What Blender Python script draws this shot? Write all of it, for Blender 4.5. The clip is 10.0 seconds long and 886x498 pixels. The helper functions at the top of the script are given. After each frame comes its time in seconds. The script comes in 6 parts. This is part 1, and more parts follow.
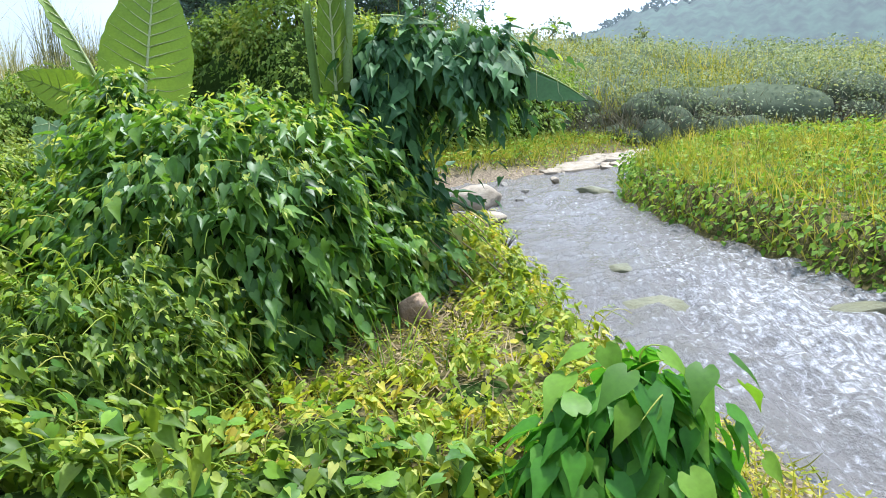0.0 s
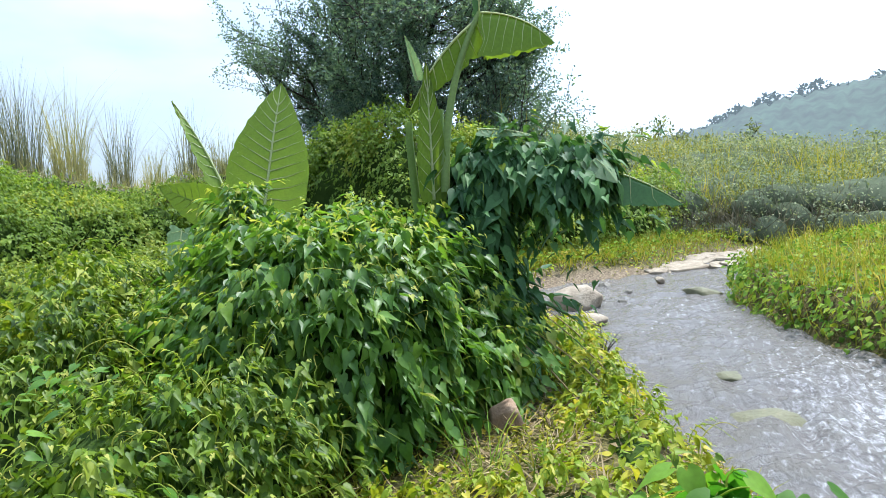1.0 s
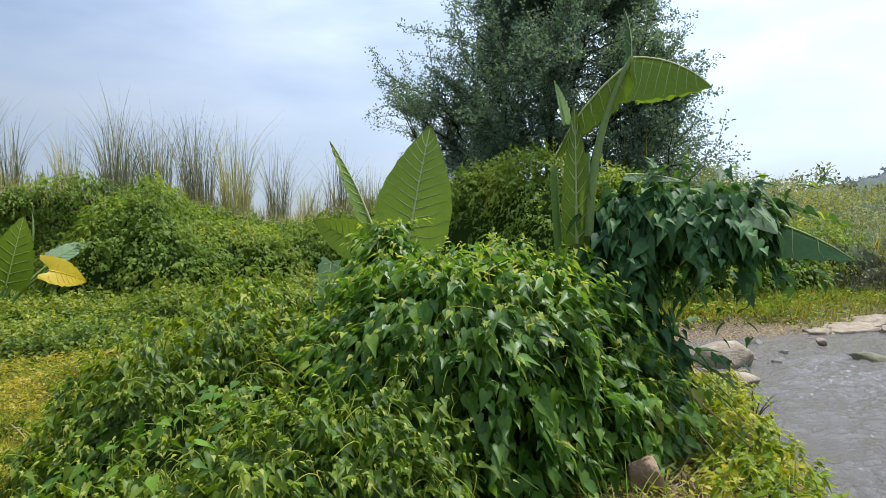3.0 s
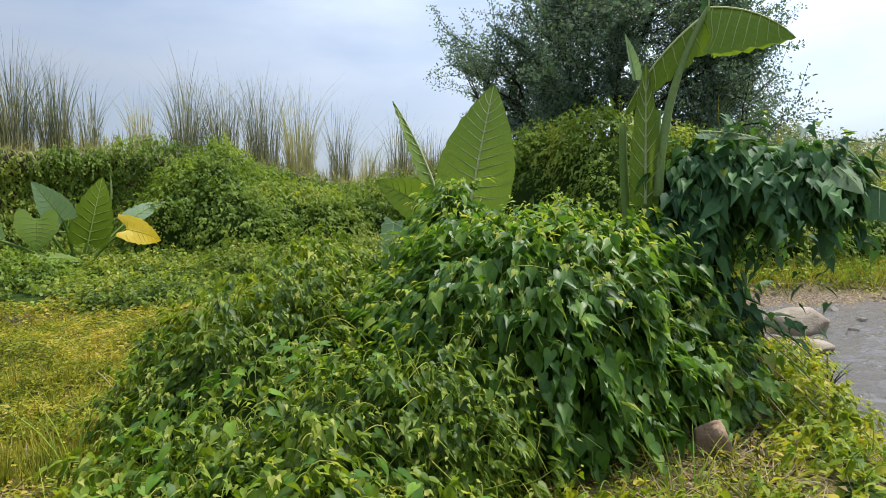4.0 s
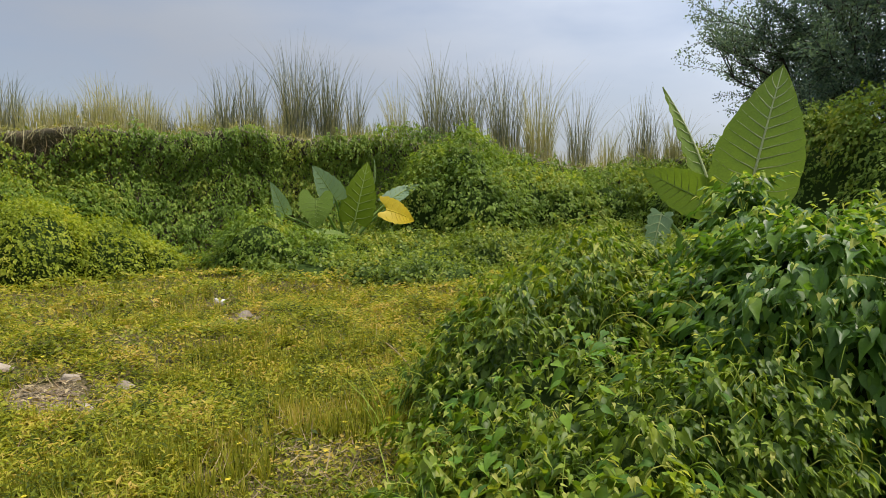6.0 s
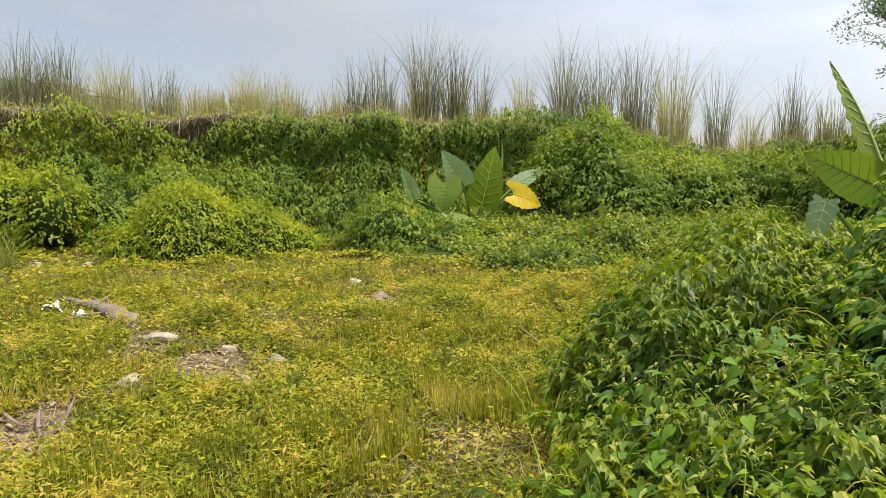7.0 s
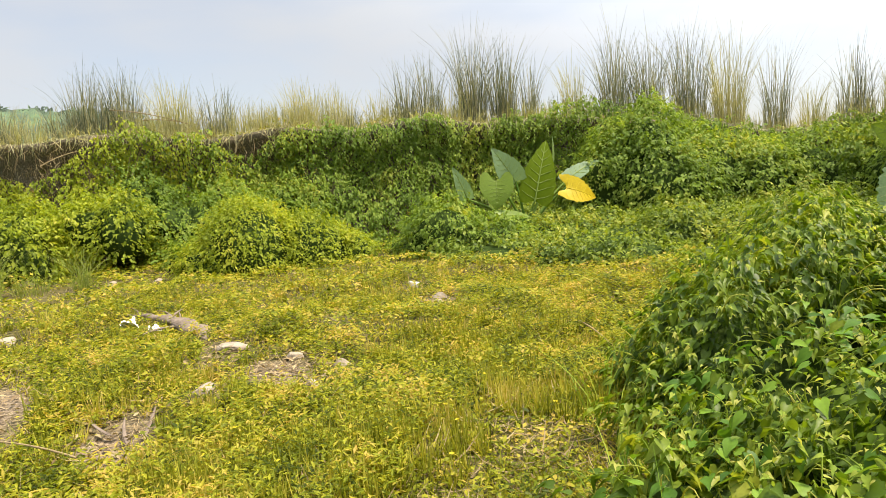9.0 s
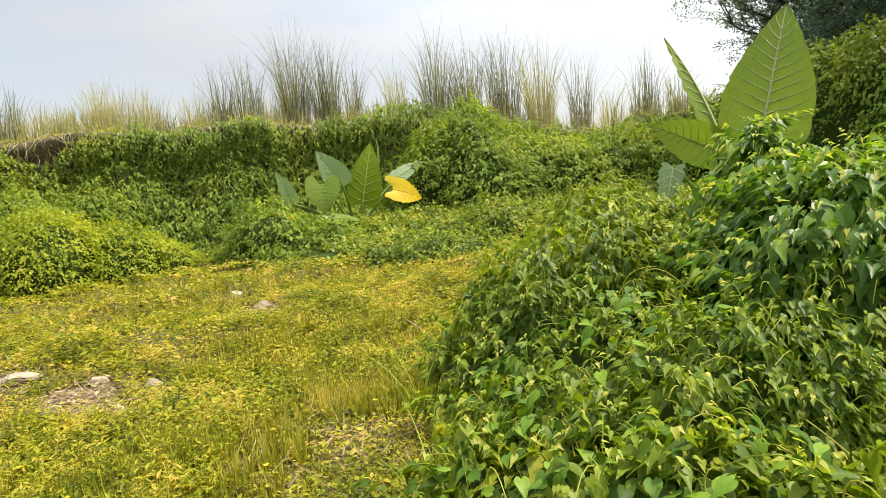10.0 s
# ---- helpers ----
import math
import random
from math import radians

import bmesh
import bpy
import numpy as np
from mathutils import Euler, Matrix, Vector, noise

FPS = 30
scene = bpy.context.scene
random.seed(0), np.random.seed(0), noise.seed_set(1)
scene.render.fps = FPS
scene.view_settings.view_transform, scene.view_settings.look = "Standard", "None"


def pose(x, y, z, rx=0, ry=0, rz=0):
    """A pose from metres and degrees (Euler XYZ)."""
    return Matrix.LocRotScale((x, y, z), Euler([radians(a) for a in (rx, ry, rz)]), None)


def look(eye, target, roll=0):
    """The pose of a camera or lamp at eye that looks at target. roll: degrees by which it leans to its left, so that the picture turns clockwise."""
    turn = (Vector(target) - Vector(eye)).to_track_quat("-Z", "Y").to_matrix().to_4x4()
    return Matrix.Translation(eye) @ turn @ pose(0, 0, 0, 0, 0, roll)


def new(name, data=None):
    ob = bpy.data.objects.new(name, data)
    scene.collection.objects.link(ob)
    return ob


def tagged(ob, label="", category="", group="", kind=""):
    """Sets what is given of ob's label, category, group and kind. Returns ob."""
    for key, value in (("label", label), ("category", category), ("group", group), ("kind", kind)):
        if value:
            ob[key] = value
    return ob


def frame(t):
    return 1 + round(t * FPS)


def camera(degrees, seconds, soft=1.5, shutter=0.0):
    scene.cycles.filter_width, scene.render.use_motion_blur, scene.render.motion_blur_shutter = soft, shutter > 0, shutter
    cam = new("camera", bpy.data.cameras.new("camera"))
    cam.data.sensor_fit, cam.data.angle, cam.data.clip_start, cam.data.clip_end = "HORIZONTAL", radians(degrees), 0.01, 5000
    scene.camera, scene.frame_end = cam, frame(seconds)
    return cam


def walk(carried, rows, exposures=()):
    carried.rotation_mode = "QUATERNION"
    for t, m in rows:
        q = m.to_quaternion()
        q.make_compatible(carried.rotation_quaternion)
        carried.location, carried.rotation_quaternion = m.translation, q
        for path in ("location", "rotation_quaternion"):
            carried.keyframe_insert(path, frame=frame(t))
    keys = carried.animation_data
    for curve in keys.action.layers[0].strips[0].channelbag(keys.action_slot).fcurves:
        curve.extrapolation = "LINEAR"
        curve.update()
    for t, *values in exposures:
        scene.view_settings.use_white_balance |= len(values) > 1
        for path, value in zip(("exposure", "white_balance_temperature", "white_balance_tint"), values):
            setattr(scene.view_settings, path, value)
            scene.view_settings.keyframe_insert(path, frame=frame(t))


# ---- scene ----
cam = camera(67.3, 10.0, 0.4)
PATH = [
    (0, (0.018, 0.245, 1.328), (-0.06, 2.189, 0.86), -2.9),
    (0.5, (0.046, 0.211, 1.358), (-0.257, 2.154, 0.992), -2.6),
    (1, (0.11, 0.179, 1.386), (-0.269, 2.136, 1.222), -3.9),
    (1.5, (0.128, 0.146, 1.397), (-0.322, 2.095, 1.394), -3.8),
    (2, (0.116, 0.163, 1.392), (-0.539, 2.052, 1.389), -3.9),
    (2.2, (0.107, 0.156, 1.397), (-0.614, 2.022, 1.373), -3.2),
    (3.3, (0.059, 0.147, 1.393), (-0.709, 1.994, 1.369), -1.1),
    (3.5, (0.054, 0.149, 1.392), (-0.748, 1.98, 1.334), -1.2),
    (4, (0.038, 0.145, 1.375), (-0.882, 1.916, 1.243), -1.3),
    (4.5, (0.001, 0.095, 1.386), (-1.032, 1.805, 1.286), -0.7),
    (5, (-0.112, 0.004, 1.448), (-1.31, 1.597, 1.276), -0.5),
    (5.2, (-0.146, -0.027, 1.429), (-1.386, 1.531, 1.241), -0.2),
    (6.3, (-0.345, -0.169, 1.459), (-1.862, 1.122, 1.275), -0.4),
    (6.5, (-0.364, -0.188, 1.464), (-1.929, 1.04, 1.262), -0.5),
    (7, (-0.471, -0.239, 1.441), (-2.124, 0.864, 1.221), 0.0),
    (7.5, (-0.48, -0.276, 1.444), (-2.208, 0.711, 1.245), -1.6),
    (8, (-0.475, -0.312, 1.45), (-2.291, 0.506, 1.267), -2.3),
    (8.5, (-0.474, -0.314, 1.444), (-2.292, 0.501, 1.266), -2.8),
    (9, (-0.438, -0.26, 1.439), (-2.179, 0.701, 1.224), -3.8),
    (9.5, (-0.41, -0.188, 1.418), (-2.035, 0.954, 1.177), -4.9),
    (10, (-0.359, -0.144, 1.411), (-1.813, 1.208, 1.168), -5.2),
]
EXPOSURES = [(0.0, 0.64, 5550, 12), (1.0, 0.5, 5650, 11), (1.5, 0.0, 5750, 13), (2.2, -0.1, 5850, 13), (3.5, -0.05, 6100, 14), (5.0, -0.13, 6250, 15), (6.5, -0.28, 6750, 16), (7.0, 0.17, 6950, 16), (7.5, 0.42, 7100, 15), (10.0, 0.5, 7300, 16)]
walk(cam, [(t, look(eye, target, roll)) for t, eye, target, roll in PATH], EXPOSURES)

# ---- light ----
SUN_AZ, SUN_EL = radians(55), radians(65)
SUN_DIR = Vector((math.cos(SUN_AZ) * math.cos(SUN_EL), math.sin(SUN_AZ) * math.cos(SUN_EL), math.sin(SUN_EL)))
sun = new("sun", bpy.data.lights.new("sun", "SUN"))
sun.data.energy, sun.data.angle, sun.data.color = 5.0, radians(3), (1.0, 0.94, 0.82)
sun.matrix_world = look((0, 0, 30), Vector((0, 0, 30)) - SUN_DIR)


def make_world():
    w = bpy.data.worlds.new("sky")
    w.use_nodes = True
    scene.world = w
    nt = w.node_tree
    nt.nodes.clear()
    n = nt.nodes.new
    out, mix = n("ShaderNodeOutputWorld"), n("ShaderNodeMixShader")
    sky = n("ShaderNodeTexSky")
    sky.sky_type, sky.sun_disc = "NISHITA", False
    sky.sun_elevation, sky.sun_rotation = SUN_EL, radians(90) - SUN_AZ
    sky.air_density, sky.dust_density = 1.0, 2.0
    blue = n("ShaderNodeBackground")
    blue.inputs[1].default_value = 0.15
    nt.links.new(sky.outputs[0], blue.inputs[0])
    cloud = n("ShaderNodeBackground")
    coord = n("ShaderNodeTexCoord")
    # broken cloud: wide soft sheets
    stretch = n("ShaderNodeMapping")
    stretch.inputs["Scale"].default_value = (1.0, 1.0, 3.2)
    nt.links.new(coord.outputs["Generated"], stretch.inputs[0])
    tex = n("ShaderNodeTexNoise")
    tex.inputs["Scale"].default_value, tex.inputs["Detail"].default_value, tex.inputs["Roughness"].default_value = 1.9, 5, 0.5
    nt.links.new(stretch.outputs[0], tex.inputs[0])
    ramp = n("ShaderNodeMapRange")
    ramp.inputs[1].default_value, ramp.inputs[2].default_value = 0.38, 0.62
    ramp.inputs[3].default_value, ramp.inputs[4].default_value = 0.35, 0.95
    nt.links.new(tex.outputs[0], ramp.inputs[0])
    # the hazy glow round the sun
    dot = n("ShaderNodeVectorMath")
    dot.operation = "DOT_PRODUCT"
    dot.inputs[1].default_value = SUN_DIR
    nt.links.new(coord.outputs["Generated"], dot.inputs[0])
    glow = n("ShaderNodeMapRange")
    glow.interpolation_type = "SMOOTHSTEP"
    glow.inputs[1].default_value, glow.inputs[2].default_value = 0.05, 0.95
    glow.inputs[3].default_value, glow.inputs[4].default_value = 0.62, 2.3
    nt.links.new(dot.outputs["Value"], glow.inputs[0])
    nt.links.new(glow.outputs[0], cloud.inputs[1])
    cloud.inputs[0].default_value = (0.78, 0.89, 1.0, 1)
    nt.links.new(ramp.outputs[0], mix.inputs[0])
    nt.links.new(blue.outputs[0], mix.inputs[1])
    nt.links.new(cloud.outputs[0], mix.inputs[2])
    nt.links.new(mix.outputs[0], out.inputs[0])


make_world()


# ---- materials ----
def material(name):
    m = bpy.data.materials.new(name)
    m.use_nodes = True
    m.node_tree.nodes.clear()
    return m, m.node_tree.nodes.new, m.node_tree.links.new


def ramp_node(n, stops):
    r = n("ShaderNodeValToRGB")
    el = r.color_ramp.elements
    while len(el) < len(stops):
        el.new(0.5)
    for e, (p, c) in zip(el, stops):
        e.position, e.color = p, (*c, 1)
    return r


def leaf_material(name, stops, through_light=0.35, rough=0.45, patch=0.35, spec=0.4, island=True, patch_scale=1.3, own=1.0):
    """Leaf colour varies from leaf to leaf and in wide patches; part of the light shines through."""
    m, n, link = material(name)
    geo = n("ShaderNodeNewGeometry")
    info = n("ShaderNodeObjectInfo")
    tex = n("ShaderNodeTexNoise")
    tex.inputs["Scale"].default_value, tex.inputs["Detail"].default_value = patch_scale, 3
    link(geo.outputs["Position"], tex.inputs[0])
    a = n("ShaderNodeMath")
    a.operation = "MULTIPLY_ADD"
    link(tex.outputs[0], a.inputs[0])
    a.inputs[1].default_value, a.inputs[2].default_value = patch * 2, -patch + (1 - own) * 0.5
    share = n("ShaderNodeMath")
    share.operation = "MULTIPLY"
    share.inputs[1].default_value = own
    b = n("ShaderNodeMath")
    b.operation = "ADD"
    link(geo.outputs["Random Per Island"] if island else info.outputs["Random"], share.inputs[0])
    link(share.outputs[0], b.inputs[0])
    link(a.outputs[0], b.inputs[1])
    ramp = ramp_node(n, stops)
    link(b.outputs[0], ramp.inputs[0])
    fine = n("ShaderNodeTexNoise")
    fine.inputs["Scale"].default_value, fine.inputs["Detail"].default_value = 60, 2
    link(geo.outputs["Position"], fine.inputs[0])
    fr = n("ShaderNodeMapRange")
    fr.inputs[3].default_value, fr.inputs[4].default_value = 0.75, 1.25
    link(fine.outputs[0], fr.inputs[0])
    mul = n("ShaderNodeVectorMath")
    mul.operation = "SCALE"
    link(ramp.outputs[0], mul.inputs[0])
    link(fr.outputs[0], mul.inputs["Scale"])
    p = n("ShaderNodeBsdfPrincipled")
    link(mul.outputs[0], p.inputs["Base Color"])
    p.inputs["Roughness"].default_value = rough
    p.inputs["Specular IOR Level"].default_value = spec
    tr = n("ShaderNodeBsdfTranslucent")
    warm = n("ShaderNodeVectorMath")
    warm.operation = "MULTIPLY"
    warm.inputs[1].default_value = (1.4, 1.35, 0.6)
    link(mul.outputs[0], warm.inputs[0])
    link(warm.outputs[0], tr.inputs[0])
    mix = n("ShaderNodeMixShader")
    mix.inputs[0].default_value = through_light
    link(p.outputs[0], mix.inputs[1])
    link(tr.outputs[0], mix.inputs[2])
    out = n("ShaderNodeOutputMaterial")
    link(mix.outputs[0], out.inputs[0])
    return m


def rough_material(name, stops, scale=4.0, rough=0.9, bump=0.4, fine_scale=40.0, spec=0.2):
    """Stone, earth, bark: two scales of noise in colour and relief."""
    m, n, link = material(name)
    geo = n("ShaderNodeNewGeometry")
    t1, t2 = n("ShaderNodeTexNoise"), n("ShaderNodeTexNoise")
    t1.inputs["Scale"].default_value, t1.inputs["Detail"].default_value = scale, 6
    t2.inputs["Scale"].default_value, t2.inputs["Detail"].default_value = fine_scale, 5
    link(geo.outputs["Position"], t1.inputs[0])
    link(geo.outputs["Position"], t2.inputs[0])
    mixv = n("ShaderNodeMath")
    mixv.operation = "MULTIPLY_ADD"
    link(t2.outputs[0], mixv.inputs[0])
    mixv.inputs[1].default_value = 0.5
    half = n("ShaderNodeMath")
    half.operation = "MULTIPLY_ADD"
    link(t1.outputs[0], half.inputs[0])
    half.inputs[1].default_value, half.inputs[2].default_value = 1.2, -0.35
    link(half.outputs[0], mixv.inputs[2])
    ramp = ramp_node(n, stops)
    link(mixv.outputs[0], ramp.inputs[0])
    p = n("ShaderNodeBsdfPrincipled")
    link(ramp.outputs[0], p.inputs["Base Color"])
    p.inputs["Roughness"].default_value = rough
    p.inputs["Specular IOR Level"].default_value = spec
    bp = n("ShaderNodeBump")
    bp.inputs["Strength"].default_value, bp.inputs["Distance"].default_value = bump, 0.03
    link(mixv.outputs[0], bp.inputs["Height"])
    link(bp.outputs[0], p.inputs["Normal"])
    out = n("ShaderNodeOutputMaterial")
    link(p.outputs[0], out.inputs[0])
    return m


VINE = leaf_material("vine_leaf", [(0, (0.040, 0.098, 0.016)), (0.4, (0.077, 0.170, 0.022)), (0.75, (0.137, 0.252, 0.030)), (0.96, (0.27, 0.35, 0.05)), (1, (0.347, 0.32, 0.0904))], 0.42, 0.42, spec=0.34, patch=0.7, patch_scale=2.4, own=0.6)
LOW_VINE = leaf_material("low_vine_leaf", [(0, (0.041, 0.085, 0.008)), (0.4, (0.092, 0.162, 0.013)), (0.75, (0.185, 0.255, 0.020)), (1, (0.33, 0.36, 0.043))], 0.42, 0.45, spec=0.26, patch=0.8, patch_scale=2.2, own=0.6)
VINE_YOUNG = leaf_material("young_vine_leaf", [(0, (0.161, 0.26, 0.032)), (0.5, (0.289, 0.37, 0.052)), (1, (0.449, 0.44, 0.112))], 0.45, 0.6, spec=0.15)
# vine green darkened to paint in the backlit shade of the drape
SHADEVINE = leaf_material("shaded_vine_leaf", [(0, (0.035, 0.0945, 0.033)), (0.6, (0.063, 0.149, 0.045)), (1, (0.112, 0.223, 0.06))], 0.25, 0.55, spec=0.25)
# blade green darkened to paint in the shade beside the vines
SHADE_EAR = leaf_material("shade_dark_blade", [(0, (0.064, 0.15, 0.045)), (1, (0.096, 0.203, 0.06))], 0.3, 0.3, 0.3, 0.5, island=False, patch_scale=4)
BIG_VINE = leaf_material("broad_vine_leaf", [(0, (0.0433, 0.15, 0.012)), (0.7, (0.0867, 0.25, 0.02)), (1, (0.174, 0.34, 0.03))], 0.45, spec=0.25)
COVER = leaf_material("creeper_leaf", [(0, (0.0856, 0.15, 0.014)), (0.4, (0.193, 0.27, 0.02)), (0.75, (0.364, 0.38, 0.027)), (1, (0.535, 0.42, 0.072))], 0.4, spec=0.2, patch=0.8, patch_scale=2.4, own=0.6)
BLADE = leaf_material("grass_blade", [(0, (0.0725, 0.093, 0.0078)), (0.45, (0.263, 0.275, 0.0279)), (0.75, (0.417, 0.36, 0.058)), (1, (0.589, 0.448, 0.177))], 0.35, 0.6, spec=0.2, patch=0.9, patch_scale=2.2, own=0.55)
STRAW = leaf_material("dry_straw", [(0.0, (0.17, 0.115, 0.055)), (0.5, (0.27, 0.20, 0.10)), (1.0, (0.40, 0.32, 0.17))], 0.15, 0.7)
YELLOW_VINE = leaf_material("yellow_green_creeper", [(0, (0.09, 0.13, 0.012)), (0.4, (0.22, 0.285, 0.022)), (0.8, (0.36, 0.40, 0.034)), (1, (0.46, 0.43, 0.07))], 0.44, 0.5, spec=0.18, patch=0.7, patch_scale=1.2, own=0.55)
BANKVINE = leaf_material("bank_vine_leaf", [(0, (0.088, 0.145, 0.022)), (0.45, (0.162, 0.255, 0.036)), (0.8, (0.265, 0.34, 0.054)), (1, (0.40, 0.41, 0.08))], 0.46, 0.5, spec=0.18, patch=0.9, patch_scale=0.9, own=0.55)
REED = leaf_material("reed_blade", [(0, (0.075, 0.098, 0.062)), (0.5, (0.17, 0.185, 0.115)), (1, (0.38, 0.35, 0.22))], 0.3, 0.6)
CREEP = leaf_material("carpet_leaf", [(0, (0.0481, 0.0863, 0.012)), (0.4, (0.15, 0.22, 0.028)), (0.8, (0.278, 0.33, 0.042)), (1, (0.428, 0.4, 0.082))], 0.42, spec=0.2, patch=0.9, patch_scale=1.6, own=0.55)
BRUSH = leaf_material("dry_brush", [(0.0, (0.08, 0.075, 0.05)), (0.6, (0.15, 0.13, 0.09)), (1.0, (0.28, 0.25, 0.18))], 0.1, 0.8)
VINE_ONE = leaf_material("single_vine_leaf", [(0, (0.0505, 0.125, 0.014)), (0.5, (0.101, 0.215, 0.0195)), (1, (0.192, 0.32, 0.028))], 0.4, 0.48, 0.2, 0.25, island=False)
REED_PALE = leaf_material("pale_reed_blade", [(0.0, (0.23, 0.245, 0.11)), (0.5, (0.36, 0.345, 0.18)), (1.0, (0.50, 0.465, 0.28))], 0.35, 0.6)
# leaf green lifted towards blue-grey, painting haze over the tree
TREELEAF = leaf_material("hazed_tree_leaflet", [(0, (0.0621, 0.11, 0.1)), (0.6, (0.117, 0.186, 0.154)), (1, (0.193, 0.276, 0.211))], 0.5)
# pale greyed leaf colours with the slope's haze painted in
SCRUB = leaf_material("hazed_scrub_leaf", [(0, (0.10, 0.13, 0.08)), (0.45, (0.19, 0.23, 0.14)), (0.8, (0.27, 0.31, 0.19)), (1, (0.33, 0.34, 0.22))], 0.35, 0.8, spec=0.1, patch=0.6, patch_scale=0.45)
ISLE = leaf_material("bank_herb_leaf", [(0, (0.0616, 0.136, 0.0176)), (0.5, (0.164, 0.28, 0.032)), (1, (0.30, 0.36, 0.05))], 0.38, 0.6, spec=0.12, patch=0.45, patch_scale=0.8)
EAR = leaf_material("elephant_ear_blade", [(0.0, (0.125, 0.205, 0.02)), (1.0, (0.20, 0.295, 0.036))], 0.4, 0.42, 0.2, 0.35, island=False, patch_scale=7)
PETIOLE = leaf_material("leaf_stalk_green", [(0.0, (0.17, 0.26, 0.07)), (1.0, (0.27, 0.36, 0.12))], 0.3, 0.45, 0.3, island=False, patch_scale=5)
EAR_PALE = leaf_material("pale_leaf_underside", [(0.0, (0.22, 0.33, 0.18)), (1.0, (0.30, 0.40, 0.22))], 0.45, 0.5, 0.1, 0.3, island=False)
EAR_DARK = leaf_material("dark_arrow_leaf", [(0.0, (0.085, 0.14, 0.008)), (1.0, (0.15, 0.215, 0.015))], 0.35, 0.65, 0.3, 0.05, island=False, patch_scale=5)
EAR_YELLOW = leaf_material("yellowed_leaf", [(0.0, (0.55, 0.40, 0.012)), (1.0, (0.68, 0.58, 0.03))], 0.3, 0.5, 0.4, island=False, patch_scale=6)
RIB = leaf_material("pale_rib", [(0.0, (0.40, 0.46, 0.20)), (1.0, (0.50, 0.54, 0.28))], 0.25, 0.45, 0.1, island=False)
RIB_GREEN = leaf_material("green_rib", [(0.0, (0.20, 0.28, 0.06)), (1.0, (0.27, 0.34, 0.09))], 0.25, 0.55, 0.1, 0.15, island=False)
TUFT = leaf_material("tuft_blade", [(0, (0.12, 0.18, 0.03)), (0.5, (0.23, 0.28, 0.06)), (1, (0.38, 0.38, 0.14))], 0.35, 0.6, spec=0.15)
HERB = leaf_material("field_herb", [(0, (0.045, 0.066, 0.006)), (0.35, (0.17, 0.205, 0.014)), (0.7, (0.33, 0.33, 0.026)), (1, (0.48, 0.345, 0.08))], 0.38, spec=0.14, patch=1.0, patch_scale=2.6, own=0.75)
STALK = leaf_material("green_stalk", [(0.0, (0.10, 0.20, 0.03)), (1.0, (0.18, 0.28, 0.05))], 0.2, 0.4, 0.2, island=False)
# dark filler colour that stands for the shade between leaves
SHADE = rough_material("shade_fill", [(0.0, (0.02, 0.038, 0.010)), (1.0, (0.055, 0.085, 0.02))], 8, 1.0, 0.6, spec=0.0)
# filler for the scrub's inner shade, painted lighter as haze would make it
SCRUB_CORE = rough_material("scrub_shade_fill", [(0.0, (0.06, 0.075, 0.045)), (1.0, (0.13, 0.15, 0.095))], 3, 1.0, 0.6, spec=0.0)
STONE = rough_material("grey_stone", [(0.0, (0.08, 0.07, 0.055)), (0.5, (0.20, 0.18, 0.145)), (1.0, (0.38, 0.35, 0.30))], 4, 0.8, 0.9, 30)
PALESTONE = rough_material("pale_stone", [(0, (0.145, 0.115, 0.08)), (0.5, (0.29, 0.24, 0.175)), (1, (0.45, 0.395, 0.31))], 7, 0.8, 0.8, 34)
WHITESTONE = rough_material("white_stone", [(0.0, (0.34, 0.31, 0.26)), (0.5, (0.52, 0.49, 0.43)), (1.0, (0.68, 0.65, 0.60))], 9, 0.8, 0.6, 40)
BROWNSTONE = rough_material("brown_stone", [(0.0, (0.17, 0.11, 0.07)), (0.6, (0.32, 0.22, 0.145)), (1.0, (0.46, 0.35, 0.25))], 14, 0.85, 0.5)
WETSTONE = rough_material("wet_mossy_stone", [(0.0, (0.05, 0.05, 0.025)), (0.6, (0.13, 0.125, 0.065)), (1.0, (0.23, 0.21, 0.13))], 6, 0.6, 0.6, spec=0.3)
BARK = rough_material("bark", [(0.0, (0.03, 0.028, 0.025)), (1.0, (0.09, 0.08, 0.065))], 6, 0.9, 0.8)
DRIFT = rough_material("weathered_wood", [(0, (0.112, 0.0816, 0.0594)), (1, (0.28, 0.224, 0.172))], 8, 0.85, 0.6)
PLASTIC, _n, _l = material("white_plastic")
_p = _n("ShaderNodeBsdfPrincipled")
_p.inputs["Base Color"].default_value, _p.inputs["Roughness"].default_value = (0.78, 0.78, 0.76, 1), 0.35
_l(_p.outputs[0], _n("ShaderNodeOutputMaterial").inputs[0])


